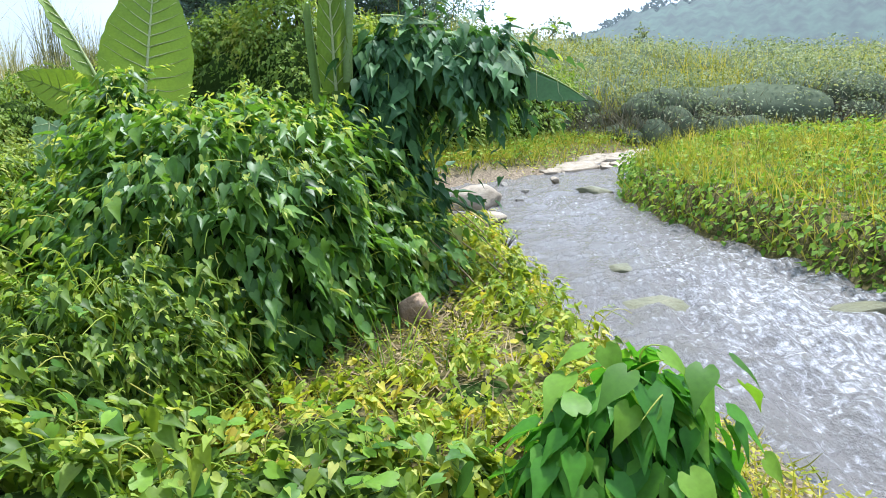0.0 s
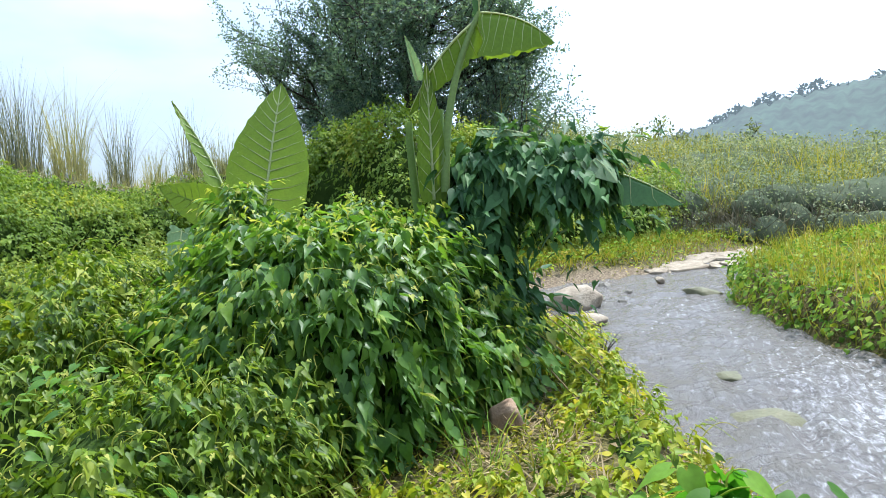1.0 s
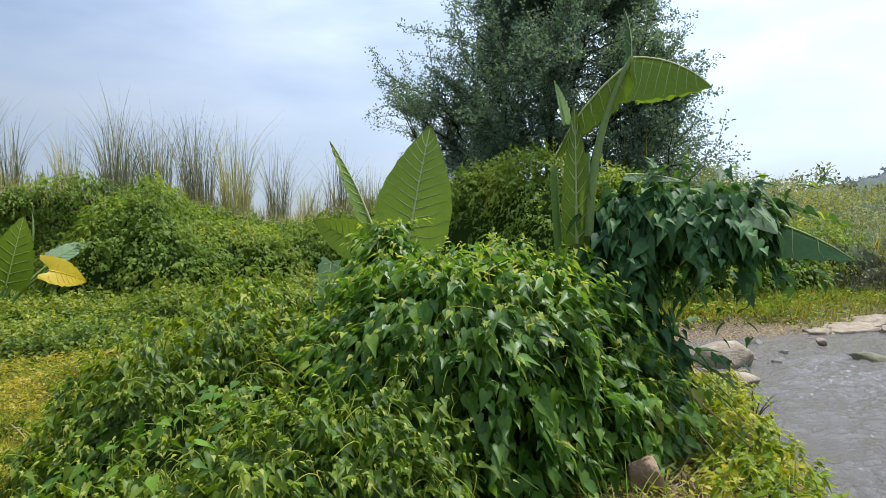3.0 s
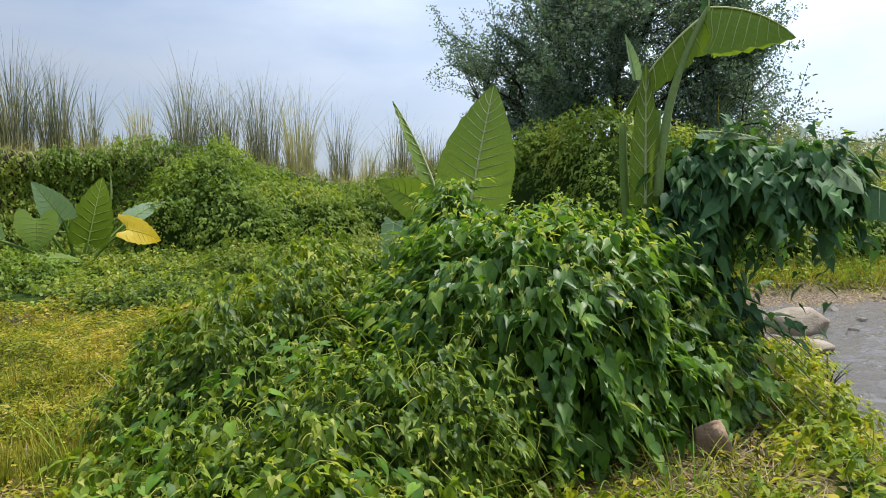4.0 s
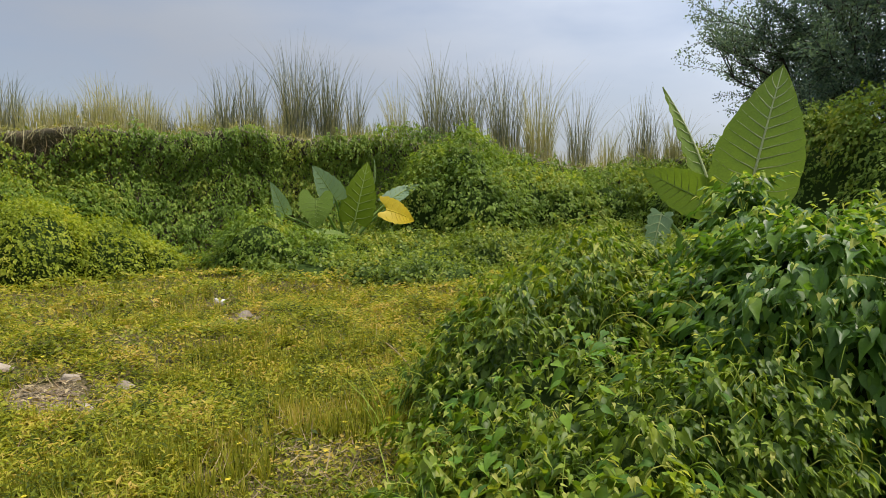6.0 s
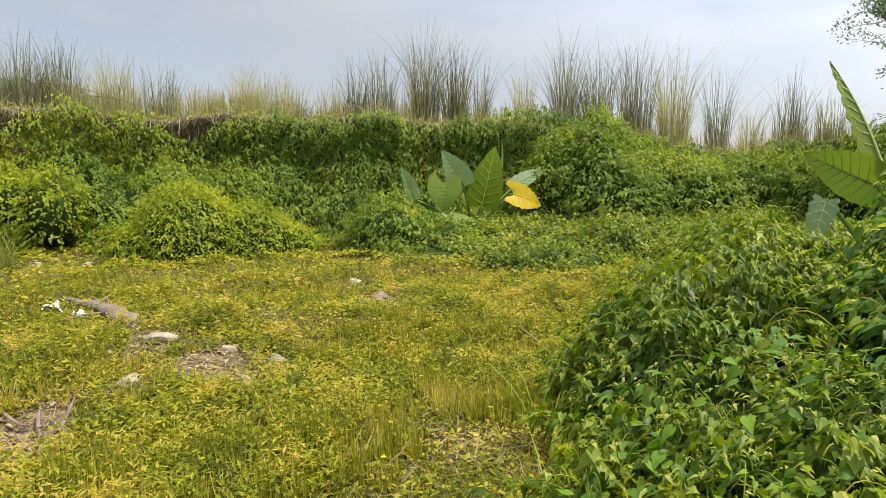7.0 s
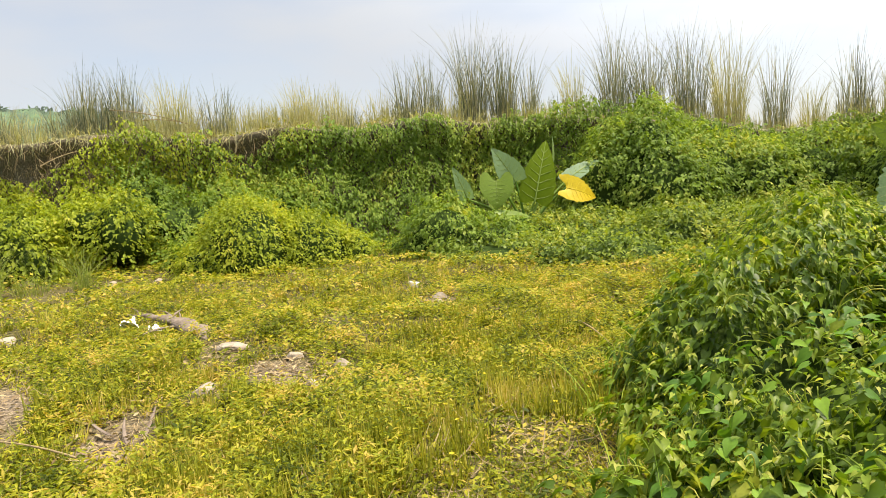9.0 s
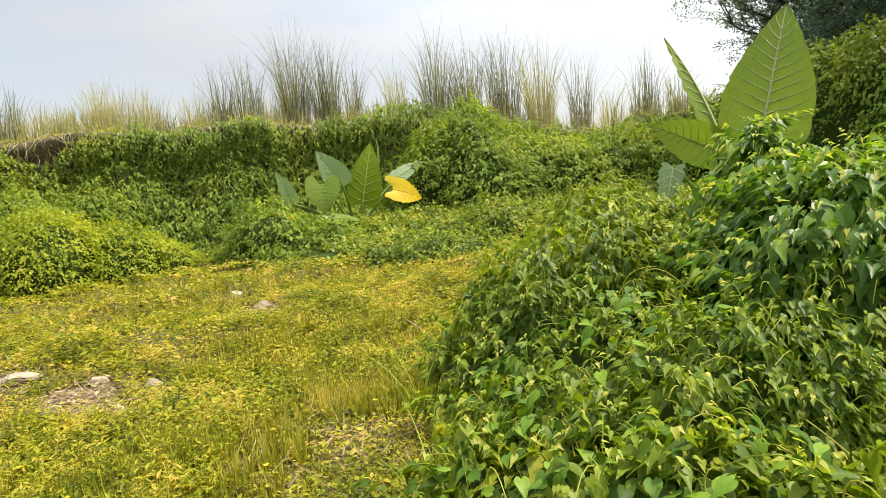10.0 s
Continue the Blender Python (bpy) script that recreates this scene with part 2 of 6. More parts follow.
def ground_material():
    m, n, link = material("ground")
    geo = n("ShaderNodeNewGeometry")
    att = n("ShaderNodeAttribute")
    att.attribute_name = "bare"
    t1, t2 = n("ShaderNodeTexNoise"), n("ShaderNodeTexNoise")
    t1.inputs["Scale"].default_value, t1.inputs["Detail"].default_value = 1.4, 8
    t2.inputs["Scale"].default_value, t2.inputs["Detail"].default_value = 35, 6
    link(geo.outputs["Position"], t1.inputs[0])
    link(geo.outputs["Position"], t2.inputs[0])
    green = ramp_node(n, [(0.3, (0.042, 0.040, 0.014)), (0.5, (0.095, 0.084, 0.028)), (0.7, (0.19, 0.15, 0.06))])
    earth = ramp_node(n, [(0.3, (0.07, 0.052, 0.035)), (0.5, (0.17, 0.13, 0.085)), (0.7, (0.34, 0.27, 0.18))])
    link(t2.outputs[0], green.inputs[0])
    link(t2.outputs[0], earth.inputs[0])
    cut = n("ShaderNodeAttribute")
    cut.attribute_name = "cut"
    # slightly darker soil colour over the cut face of the bank
    dark_soil = ramp_node(n, [(0.3, (0.06, 0.052, 0.034)), (0.55, (0.13, 0.112, 0.072)), (0.75, (0.26, 0.225, 0.15))])
    link(t2.outputs[0], dark_soil.inputs[0])
    soil = n("ShaderNodeMix")
    soil.data_type = "RGBA"
    link(cut.outputs["Fac"], soil.inputs[0])
    link(earth.outputs[0], soil.inputs[6])
    link(dark_soil.outputs[0], soil.inputs[7])
    add = n("ShaderNodeMath")
    add.operation = "ADD"
    link(att.outputs["Fac"], add.inputs[0])
    link(t1.outputs[0], add.inputs[1])
    sharp = n("ShaderNodeMapRange")
    sharp.inputs[1].default_value, sharp.inputs[2].default_value = 0.55, 1.0
    link(add.outputs[0], sharp.inputs[0])
    mix = n("ShaderNodeMix")
    mix.data_type = "RGBA"
    link(sharp.outputs[0], mix.inputs[0])
    link(green.outputs[0], mix.inputs[6])
    link(soil.outputs[2], mix.inputs[7])
    p = n("ShaderNodeBsdfPrincipled")
    p.inputs["Roughness"].default_value, p.inputs["Specular IOR Level"].default_value = 0.92, 0.15
    link(mix.outputs[2], p.inputs["Base Color"])
    bp = n("ShaderNodeBump")
    bp.inputs["Strength"].default_value, bp.inputs["Distance"].default_value = 0.7, 0.03
    link(t2.outputs[0], bp.inputs["Height"])
    link(bp.outputs[0], p.inputs["Normal"])
    link(p.outputs[0], n("ShaderNodeOutputMaterial").inputs[0])
    return m


def water_material():
    """Silty running water: brown-grey body, glossy, with white flecks for crests and glitter."""
    m, n, link = material("water")
    geo = n("ShaderNodeNewGeometry")
    flow = n("ShaderNodeMapping")
    flow.inputs["Rotation"].default_value = (0, 0, radians(14))
    flow.inputs["Scale"].default_value = (1.0, 0.55, 1.0)
    link(geo.outputs["Position"], flow.inputs[0])
    t1, t2 = n("ShaderNodeTexNoise"), n("ShaderNodeTexNoise")
    t1.inputs["Scale"].default_value, t1.inputs["Detail"].default_value, t1.inputs["Roughness"].default_value = 17, 9, 0.66
    t2.inputs["Scale"].default_value, t2.inputs["Detail"].default_value, t2.inputs["Roughness"].default_value, t2.inputs["Distortion"].default_value = 22, 14, 0.68, 0.5
    link(flow.outputs[0], t1.inputs[0])
    link(flow.outputs[0], t2.inputs[0])
    att = n("ShaderNodeAttribute")
    att.attribute_name = "rapid"
    f = n("ShaderNodeMath")
    f.operation = "MULTIPLY_ADD"
    link(att.outputs["Fac"], f.inputs[0])
    f.inputs[1].default_value = 0.14
    link(t2.outputs[0], f.inputs[2])
    # white flecks: broken foam, and sun glitter painted into the colour
    foam_glitter = n("ShaderNodeMapRange")
    foam_glitter.inputs[1].default_value, foam_glitter.inputs[2].default_value = 0.60, 0.92
    link(f.outputs[0], foam_glitter.inputs[0])
    mix = n("ShaderNodeMix")
    mix.data_type = "RGBA"
    link(foam_glitter.outputs[0], mix.inputs[0])
    mix.inputs[6].default_value, mix.inputs[7].default_value = (0.19, 0.175, 0.16, 1), (0.70, 0.70, 0.72, 1)
    rg = n("ShaderNodeMapRange")
    rg.inputs[3].default_value, rg.inputs[4].default_value = 0.08, 0.6
    link(foam_glitter.outputs[0], rg.inputs[0])
    p = n("ShaderNodeBsdfPrincipled")
    p.inputs["IOR"].default_value = 1.33
    link(mix.outputs[2], p.inputs["Base Color"])
    link(rg.outputs[0], p.inputs["Roughness"])
    bp = n("ShaderNodeBump")
    bp.inputs["Strength"].default_value, bp.inputs["Distance"].default_value = 1.0, 0.07
    link(t1.outputs[0], bp.inputs["Height"])
    link(bp.outputs[0], p.inputs["Normal"])
    link(p.outputs[0], n("ShaderNodeOutputMaterial").inputs[0])
    return m


GROUND, WATER = ground_material(), water_material()


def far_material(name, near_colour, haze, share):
    """Distant wooded slopes, with haze mixed in as an even glow."""
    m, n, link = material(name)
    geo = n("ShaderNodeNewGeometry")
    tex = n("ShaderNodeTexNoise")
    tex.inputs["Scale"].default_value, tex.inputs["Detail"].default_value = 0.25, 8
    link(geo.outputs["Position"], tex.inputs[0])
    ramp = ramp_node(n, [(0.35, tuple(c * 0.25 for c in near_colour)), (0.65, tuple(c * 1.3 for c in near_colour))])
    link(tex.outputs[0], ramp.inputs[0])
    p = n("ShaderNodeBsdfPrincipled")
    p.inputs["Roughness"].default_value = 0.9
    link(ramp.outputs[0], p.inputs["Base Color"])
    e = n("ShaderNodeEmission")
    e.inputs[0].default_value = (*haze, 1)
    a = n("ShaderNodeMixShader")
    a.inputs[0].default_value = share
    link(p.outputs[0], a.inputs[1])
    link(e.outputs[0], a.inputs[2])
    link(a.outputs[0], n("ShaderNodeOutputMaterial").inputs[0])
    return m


# the haze on both hills is emission in the material, not air
HILL_RIGHT = far_material("haze_glow_slope", (0.035, 0.07, 0.04), (0.36, 0.43, 0.46), 0.36)
HILL_LEFT = far_material("haze_glow_woods", (0.07, 0.13, 0.04), (0.28, 0.38, 0.34), 0.28)

# ---- building helpers ----
rng = np.random.default_rng(7)


def np_mesh(name, verts, faces, mat, smooth=False):
    """A mesh from arrays; all faces have the same number of corners."""
    verts, faces = np.asarray(verts, np.float32), np.asarray(faces, np.int32)
    me = bpy.data.meshes.new(name)
    k = faces.shape[1]
    me.vertices.add(len(verts))
    me.vertices.foreach_set("co", verts.ravel())
    me.loops.add(faces.size)
    me.loops.foreach_set("vertex_index", faces.ravel())
    me.polygons.add(len(faces))
    me.polygons.foreach_set("loop_start", np.arange(0, faces.size, k, dtype=np.int32))
    if smooth:
        me.polygons.foreach_set("use_smooth", np.ones(len(faces), bool))
    me.update(calc_edges=True)
    me.materials.append(mat)
    return me


def part(name, me, parent, label=""):
    ob = new(name, me)
    ob.parent = parent
    return tagged(ob, label)


def thing(name, at, label, category, group="", kind=""):
    ob = new(name)
    ob.location = at
    ob.empty_display_size = 0.1
    return tagged(ob, label, category, group, kind)


def unit(a):
    return a / np.maximum(np.linalg.norm(a, axis=-1, keepdims=True), 1e-9)


# leaf shapes: x across, y towards the tip, z up from the blade
HEART = (np.array([(0, 0, -0.04), (0, 0.45, -0.06), (0, 1.22, -0.28), (-0.18, -0.16, 0.05), (-0.36, 0.03, 0.10), (-0.35, 0.30, 0.09), (-0.17, 0.68, -0.03),
                   (0.18, -0.16, 0.05), (0.36, 0.03, 0.10), (0.35, 0.30, 0.09), (0.17, 0.68, -0.03)]),
         np.array([(0, 4, 3), (0, 5, 4), (0, 1, 5), (1, 6, 5), (1, 2, 6), (0, 7, 8), (0, 8, 9), (0, 9, 1), (1, 9, 10), (1, 10, 2)]))
OVAL = (np.array([(0, 0, 0), (-0.28, 0.45, 0.07), (0, 1, -0.12), (0.28, 0.45, 0.07), (0, 0.5, 0)]),
        np.array([(0, 4, 1), (4, 2, 1), (0, 3, 4), (4, 3, 2)]))
RHOMB = (np.array([(0, 0, 0), (-0.31, 0.42, 0.06), (0, 1, -0.12), (0.31, 0.42, 0.06)]), np.array([(0, 2, 1), (0, 3, 2)]))
DART = (np.array([(0, 0, 0), (-0.2, 0.4, 0.03), (0, 1, -0.1), (0.2, 0.4, 0.03)]), np.array([(0, 2, 1), (0, 3, 2)]))
GRASS = (np.array([(-0.5, 0, 0), (0.5, 0, 0), (-0.4, 0.5, 0.06), (0.4, 0.5, 0.06), (0, 1, 0.32)]), np.array([(0, 1, 3), (0, 3, 2), (2, 3, 4)]))


def scatter(shape, at, tip, up, size, width=None):
    """Many copies of one small shape as arrays: tip and up give each one's turn."""
    V, F = shape
    y = unit(tip)
    z = unit(up - (up * y).sum(1, keepdims=True) * y)
    x = np.cross(y, z)
    size = np.broadcast_to(size, len(at))
    width = size if width is None else np.broadcast_to(width, len(at))
    P = at[:, None] + V[None, :, 0:1] * x[:, None] * width[:, None, None] + (V[None, :, 1:2] * y[:, None] + V[None, :, 2:3] * z[:, None]) * size[:, None, None]
    return P.reshape(-1, 3), (F[None] + (np.arange(len(at)) * len(V))[:, None, None]).reshape(-1, F.shape[1])


def hanging(nrm, droop=0.8, loose=0.45):
    """Tip directions and blade normals of leaves that hang by their stalks on a surface with these normals."""
    n = len(nrm)
    h = unit(nrm[:, :2] * 1.3 + rng.normal(0, loose + 0.12, (n, 2)))
    steep = np.radians(np.clip(12 + 22 * droop + 16 * (1 - np.abs(nrm[:, 2])) * droop + rng.normal(0, 45 * loose, n), -10, 86))[:, None]
    tip = np.concatenate([h * np.cos(steep), -np.sin(steep)], 1) + rng.normal(0, 0.3 * loose, (n, 3))
    up = np.concatenate([h * np.sin(steep), np.cos(steep)], 1) + rng.normal(0, 0.55 * loose, (n, 3))
    return tip, up


def swells(p, f):
    return lumps(p, f) + 0.55 * lumps(p + 3.7, f * 2.3)


def lumps(p, f=3.0):
    """Smooth unevenness, about -1 to 1."""
    x, y, z = p[..., 0] * f, p[..., 1] * f, p[..., 2] * f
    return (np.sin(x * 1.0 + 1.3 * np.sin(y * 0.8 + 0.4)) + np.sin(y * 1.3 + 1.1 * np.sin(z * 0.9 + 2.0)) + np.sin(z * 1.2 + 1.7 * np.sin(x * 0.7 + 1.0))) / 3


def on_blobs(blobs, per_m2, uneven=0.1, f=3.0, floor=-0.3, inside=0.93):
    """Points and normals on the outside of overlapping rounded forms (centre, radii)."""
    pts, nrm = [], []
    C = np.array([b[:3] for b in blobs], float)
    Rr = np.array([b[3:6] for b in blobs], float)
    for i in range(len(C)):
        r = Rr[i]
        area = 4 * math.pi * (((r[0] * r[1]) ** 1.6 + (r[0] * r[2]) ** 1.6 + (r[1] * r[2]) ** 1.6) / 3) ** (1 / 1.6)
        n = max(4, int(area * per_m2))
        d = unit(rng.normal(size=(n, 3)))
        p = C[i] + d * r
        nn = unit(d / r)
        k = uneven * min(1, r.min() * 2.5)
        sw = swells(p, f)
        slope = np.stack([swells(p + e, f) - sw for e in np.eye(3) * 0.04], -1) / 0.04
        slope -= (slope * nn).sum(1, keepdims=True) * nn
        p = p + nn * (k * sw)[:, None]
        nn = unit(nn - 0.9 * k * slope)
        keep = (p[:, 2] > floor) & (rng.random(n) < np.clip(1.1 + 1.0 * sw, 0.35, 1))
        lo = np.linalg.norm((p[None] - C[:, None]) / Rr[:, None], axis=2)
        lo[i] = 9
        keep &= (lo > inside).all(0)
        pts.append(p[keep])
        nrm.append(nn[keep])
    return np.concatenate(pts), np.concatenate(nrm)


def sphere_arrays(nu=16, nv=10):
    V, F = [], []
    for j in range(nv + 1):
        for i in range(nu):
            a, b = 2 * math.pi * i / nu, math.pi * j / nv
            V.append((math.cos(a) * math.sin(b), math.sin(a) * math.sin(b), math.cos(b)))
    for j in range(nv):
        for i in range(nu):
            F.append((j * nu + i, (j + 1) * nu + i, (j + 1) * nu + (i + 1) % nu, j * nu + (i + 1) % nu))
    return np.array(V), np.array(F)


BALL = sphere_arrays(14, 8)


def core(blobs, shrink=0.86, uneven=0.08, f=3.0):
    """Filler shells inside a bush, coloured as the shade between its leaves, as arrays."""
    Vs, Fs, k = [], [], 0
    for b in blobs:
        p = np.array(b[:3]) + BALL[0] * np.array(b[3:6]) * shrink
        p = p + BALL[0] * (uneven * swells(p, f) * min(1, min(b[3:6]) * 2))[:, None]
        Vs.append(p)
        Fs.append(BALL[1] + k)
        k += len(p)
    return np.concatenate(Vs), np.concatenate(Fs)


def tubes(paths, sides=6):
    """Tapered round stems along paths [(points, radii)], as arrays of quads."""
    Vs, Fs, k = [], [], 0
    for pts, rad in paths:
        pts = np.asarray(pts, float)
        rad = np.broadcast_to(rad, len(pts))
        d = unit(np.gradient(pts, axis=0))
        ref = np.array((0.3, 0.2, 0.93)) if abs(d[0][2]) < 0.8 else np.array((0.9, 0.3, 0.1))
        x = unit(np.cross(d, ref))
        y = np.cross(d, x)
        a = np.arange(sides) * 2 * math.pi / sides
        ring = pts[:, None] + rad[:, None, None] * (np.cos(a)[None, :, None] * x[:, None] + np.sin(a)[None, :, None] * y[:, None])
        m = len(pts)
        i, j = np.meshgrid(np.arange(m - 1), np.arange(sides), indexing="ij")
        q = np.stack([i * sides + j, i * sides + (j + 1) % sides, (i + 1) * sides + (j + 1) % sides, (i + 1) * sides + j], -1).reshape(-1, 4)
        Vs.append(ring.reshape(-1, 3))
        Fs.append(q + k)
        k += m * sides
    return np.concatenate(Vs), np.concatenate(Fs)


def bezier(a, b, c, n=9):
    t = np.linspace(0, 1, n)[:, None]
    return (1 - t) ** 2 * np.array(a, float) + 2 * t * (1 - t) * np.array(b, float) + t * t * np.array(c, float)


def polar(az, r, z=0.0):
    return np.array((r * math.cos(radians(az)), r * math.sin(radians(az)), z))


# ---- the ground ----
SHORE = np.array([(9, -9), (4.6, -2.2), (2.5, 0.9), (1.5, 2.5), (1.15, 3.6), (0.8, 4.75), (0.55, 5.8), (0.38, 6.9), (0.25, 8.0), (-0.15, 9.0), (-0.75, 10.2), (0.3, 11.2),
                  (1.7, 12.2), (2.6, 13.6), (4.5, 15.0), (8, 15.2), (14, 12.5), (30, 10)])
ISLAND_EDGE = np.array([(30, 8.5), (13, 10.8), (8.5, 12.6), (5.2, 13.4), (3.7, 12.6), (2.5, 10.7), (2.1, 9.2), (2.28, 7.5), (2.75, 5.8), (3.0, 4.5), (3.9, 3.2), (6.4, 0.6), (14, -9)])
CHANNEL = np.concatenate([SHORE, ISLAND_EDGE])
WATER_Z = -0.25


def channel_distance(x, y):
    """Metres to the water's edge, negative in the stream; and whether the nearest edge is the island's."""
    a = CHANNEL
    b = np.roll(a, -1, 0)
    best = np.full(x.shape, 1e9)
    isle = np.zeros(x.shape, bool)
    inside = np.zeros(x.shape, bool)
    for i in range(len(a)):
        e = b[i] - a[i]
        t = np.clip(((x - a[i][0]) * e[0] + (y - a[i][1]) * e[1]) / (e @ e), 0, 1)
        d = np.hypot(x - a[i][0] - t * e[0], y - a[i][1] - t * e[1])
        near = d < best
        best = np.where(near, d, best)
        isle = np.where(near, i >= len(SHORE), isle)
        if e[1] != 0:
            cross = ((a[i][1] > y) != (b[i][1] > y)) & (x < e[0] * (y - a[i][1]) / e[1] + a[i][0])
            inside ^= cross
    return np.where(inside, -best, best), isle


def smooth(t):
    t = np.clip(t, 0, 1)
    return t * t * (3 - 2 * t)


def near_ground(x, y):
    d, isle = channel_distance(x, y)
    bumpy = 0.03 * np.sin(1.7 * x + np.sin(1.1 * y)) + 0.025 * np.sin(2.3 * y + 1.3 * np.sin(1.9 * x)) + 0.012 * np.sin(6.1 * x + 2 * np.sin(4.3 * y))
    land = bumpy * smooth(d / 1.5) + np.where(isle, WATER_Z - 0.02 + 0.42 * smooth(d / 0.3) + 0.12 * smooth(d / 4), WATER_Z - 0.02 + 0.27 * smooth(d / 0.9))
    # the low muddy corner upstream
    mud = np.exp(-(((x - 0.2) / 1.6) ** 2 + ((y - 10.6) / 0.9) ** 2))
    land = land - 0.12 * mud
    bed = WATER_Z - 0.04 - 0.35 * smooth(-d / 0.9)
    return np.where(d > 0, land, bed), d, isle


# the earth bank round the field: direction, distance of its foot's top edge, height of the edge, height far behind
BANK = [(-180, 17.0, 2.8, 2.9), (-172, 17.4, 2.7, 2.9), (-160, 18, 2.7, 2.9), (-130, 20, 2.6, 2.8), (-90, 24, 2.4, 2.6), (-45, 26, 1.6, 2.4), (0, 24, 0.9, 2.6), (40, 20, 0.6, 1.2),
        (60, 19.5, 0.5, 1.2), (70, 17.6, 0.5, 1.5), (80, 16.6, 0.55, 2.5), (86, 16.5, 1.1, 2.8), (92, 15.8, 2.1, 3.0), (98, 15.2, 2.5, 2.8), (106, 15.4, 2.75, 2.8), (113, 17, 2.4, 2.6), (120, 19.5, 2.1, 2.3),
        (127, 19.5, 2.15, 2.4), (133, 18, 2.5, 2.6), (140, 17.2, 2.65, 2.8), (150, 16.4, 2.75, 2.9), (160, 16.2, 2.75, 2.9), (169, 16.6, 2.7, 2.9), (180, 17.0, 2.8, 2.9)]
_bank = np.array(BANK, float)


def bank_at(az):
    az = (np.asarray(az, float) + 180) % 360 - 180
    wave = 0.16 * np.sin(np.radians(az) * 23) + 0.14 * np.sin(np.radians(az) * 41 + 1)
    return np.interp(az, _bank[:, 0], _bank[:, 1]) + wave, np.interp(az, _bank[:, 0], _bank[:, 2]) + 0.08 * np.sin(np.radians(az) * 31), np.interp(az, _bank[:, 0], _bank[:, 3])


# the bank's profile from foot to lip: metres out from the edge, share of the height
FACE = np.array([(-1.3, 0.0), (-0.9, 0.10), (-0.55, 0.22), (-0.25, 0.36), (-0.02, 0.52), (0.12, 0.70), (0.10, 0.84), (-0.05, 0.92), (-0.12, 0.97), (-0.04, 1.0)])


def ground_z(x, y):
    x, y = np.asarray(x, float), np.asarray(y, float)
    z, d, isle = near_ground(x, y)
    az, r = np.degrees(np.arctan2(y, x)), np.hypot(x, y)
    rb, zt, zf = bank_at(az)
    s = (r - (rb - 1.3)) / 1.3
    face = np.interp(s, [0, 0.31, 0.58, 0.81, 0.96, 1.0], [0, 0.10, 0.22, 0.36, 0.62, 1.0])
    zz = z + (zt - z) * face
    far = zt + (zf - zt) * smooth((r - rb) / 22)
    return np.where(s <= 0, z, np.where(s < 1, zz, far))


def build_ground():
    naz = 480
    azs = np.linspace(-180, 180, naz, endpoint=False)
    # finer where the camera looks
    rb, zt, zf = bank_at(azs)
    near = np.concatenate([[0.01, 0.03, 0.06, 0.09, 0.12, 0.15, 0.19], np.linspace(0.3, 1.0, 76) ** 1.25])
    rings = [near * 1.0 * (b - 1.4) for b in rb]
    out = np.array([0.25, 0.6, 1.2, 2.4, 4.5, 8, 14, 22, 40, 80, 200, 600, 1500, 4000])
    rr = np.stack([np.concatenate([rings[i], rb[i] + FACE[:, 0], rb[i] + out]) for i in range(naz)])
    A = np.radians(azs)[:, None]
    X, Y = rr * np.cos(A), rr * np.sin(A)
    Z = ground_z(X, Y)
    k0 = len(near)
    foot_z = Z[:, k0 - 1:k0]
    Z[:, k0:k0 + len(FACE)] = foot_z + (zt[:, None] - foot_z) * FACE[None, :, 1]
    rough = 0.10 * np.sin(X * 5 + 3 * np.sin(Y * 4)) + 0.05 * np.sin(Y * 13 + 2 * np.sin(X * 9))
    face = np.zeros(rr.shape[1])
    face[k0 + 1:k0 + len(FACE) - 1] = 1
    X, Y = X + rough * face * np.cos(A), Y + rough * face * np.sin(A)
    nr = rr.shape[1]
    V = np.stack([X, Y, Z], -1).reshape(-1, 3)
    i, j = np.meshgrid(np.arange(naz), np.arange(nr - 1), indexing="ij")
    F = np.stack([i * nr + j, i * nr + j + 1, ((i + 1) % naz) * nr + j + 1, ((i + 1) % naz) * nr + j], -1).reshape(-1, 4)
    # close the middle
    V = np.concatenate([V, [(0, 0, float(ground_z(np.zeros(1), np.zeros(1))[0]))]])
    i = np.arange(0, naz, 2)
    F = np.concatenate([F, np.stack([np.full(len(i), len(V) - 1), i * nr, (i + 1) * nr, (i + 2) % naz * nr], -1)])
    me = np_mesh("ground", V, F, GROUND, True)
    d, isle = channel_distance(V[:, 0], V[:, 1])
    bare = np.where(isle & (V[:, 0] > 1.8), 0.0, 0.6) * smooth((0.6 - d) / 0.4) + 0.35 * np.exp(-(((V[:, 0] - 0.2) / 1.8) ** 2 + ((V[:, 1] - 10.6) / 1.0) ** 2))
    for cx, cy, sx, sy, k in BARE:
        bare += k * np.exp(-(((V[:, 0] - cx) / sx) ** 2 + ((V[:, 1] - cy) / sy) ** 2))
    r = np.hypot(V[:, 0], V[:, 1])
    rbv, _, _ = bank_at(np.degrees(np.arctan2(V[:, 1], V[:, 0])))
    bare += np.where((r > rbv - 1.25) & (r < rbv + 0.1), 1.2, 0)
    cut = np.where((r > rbv - 1.4) & (r < rbv + 0.3), 1.0, 0.0)
    me.attributes.new("cut", "FLOAT", "POINT").data.foreach_set("value", cut.astype(np.float32))
    att = me.attributes.new("bare", "FLOAT", "POINT")
    att.data.foreach_set("value", bare.astype(np.float32))
    tagged(new("ground", me), "trodden earth and short grass rising to an eroded bank", "ground", kind="structure")


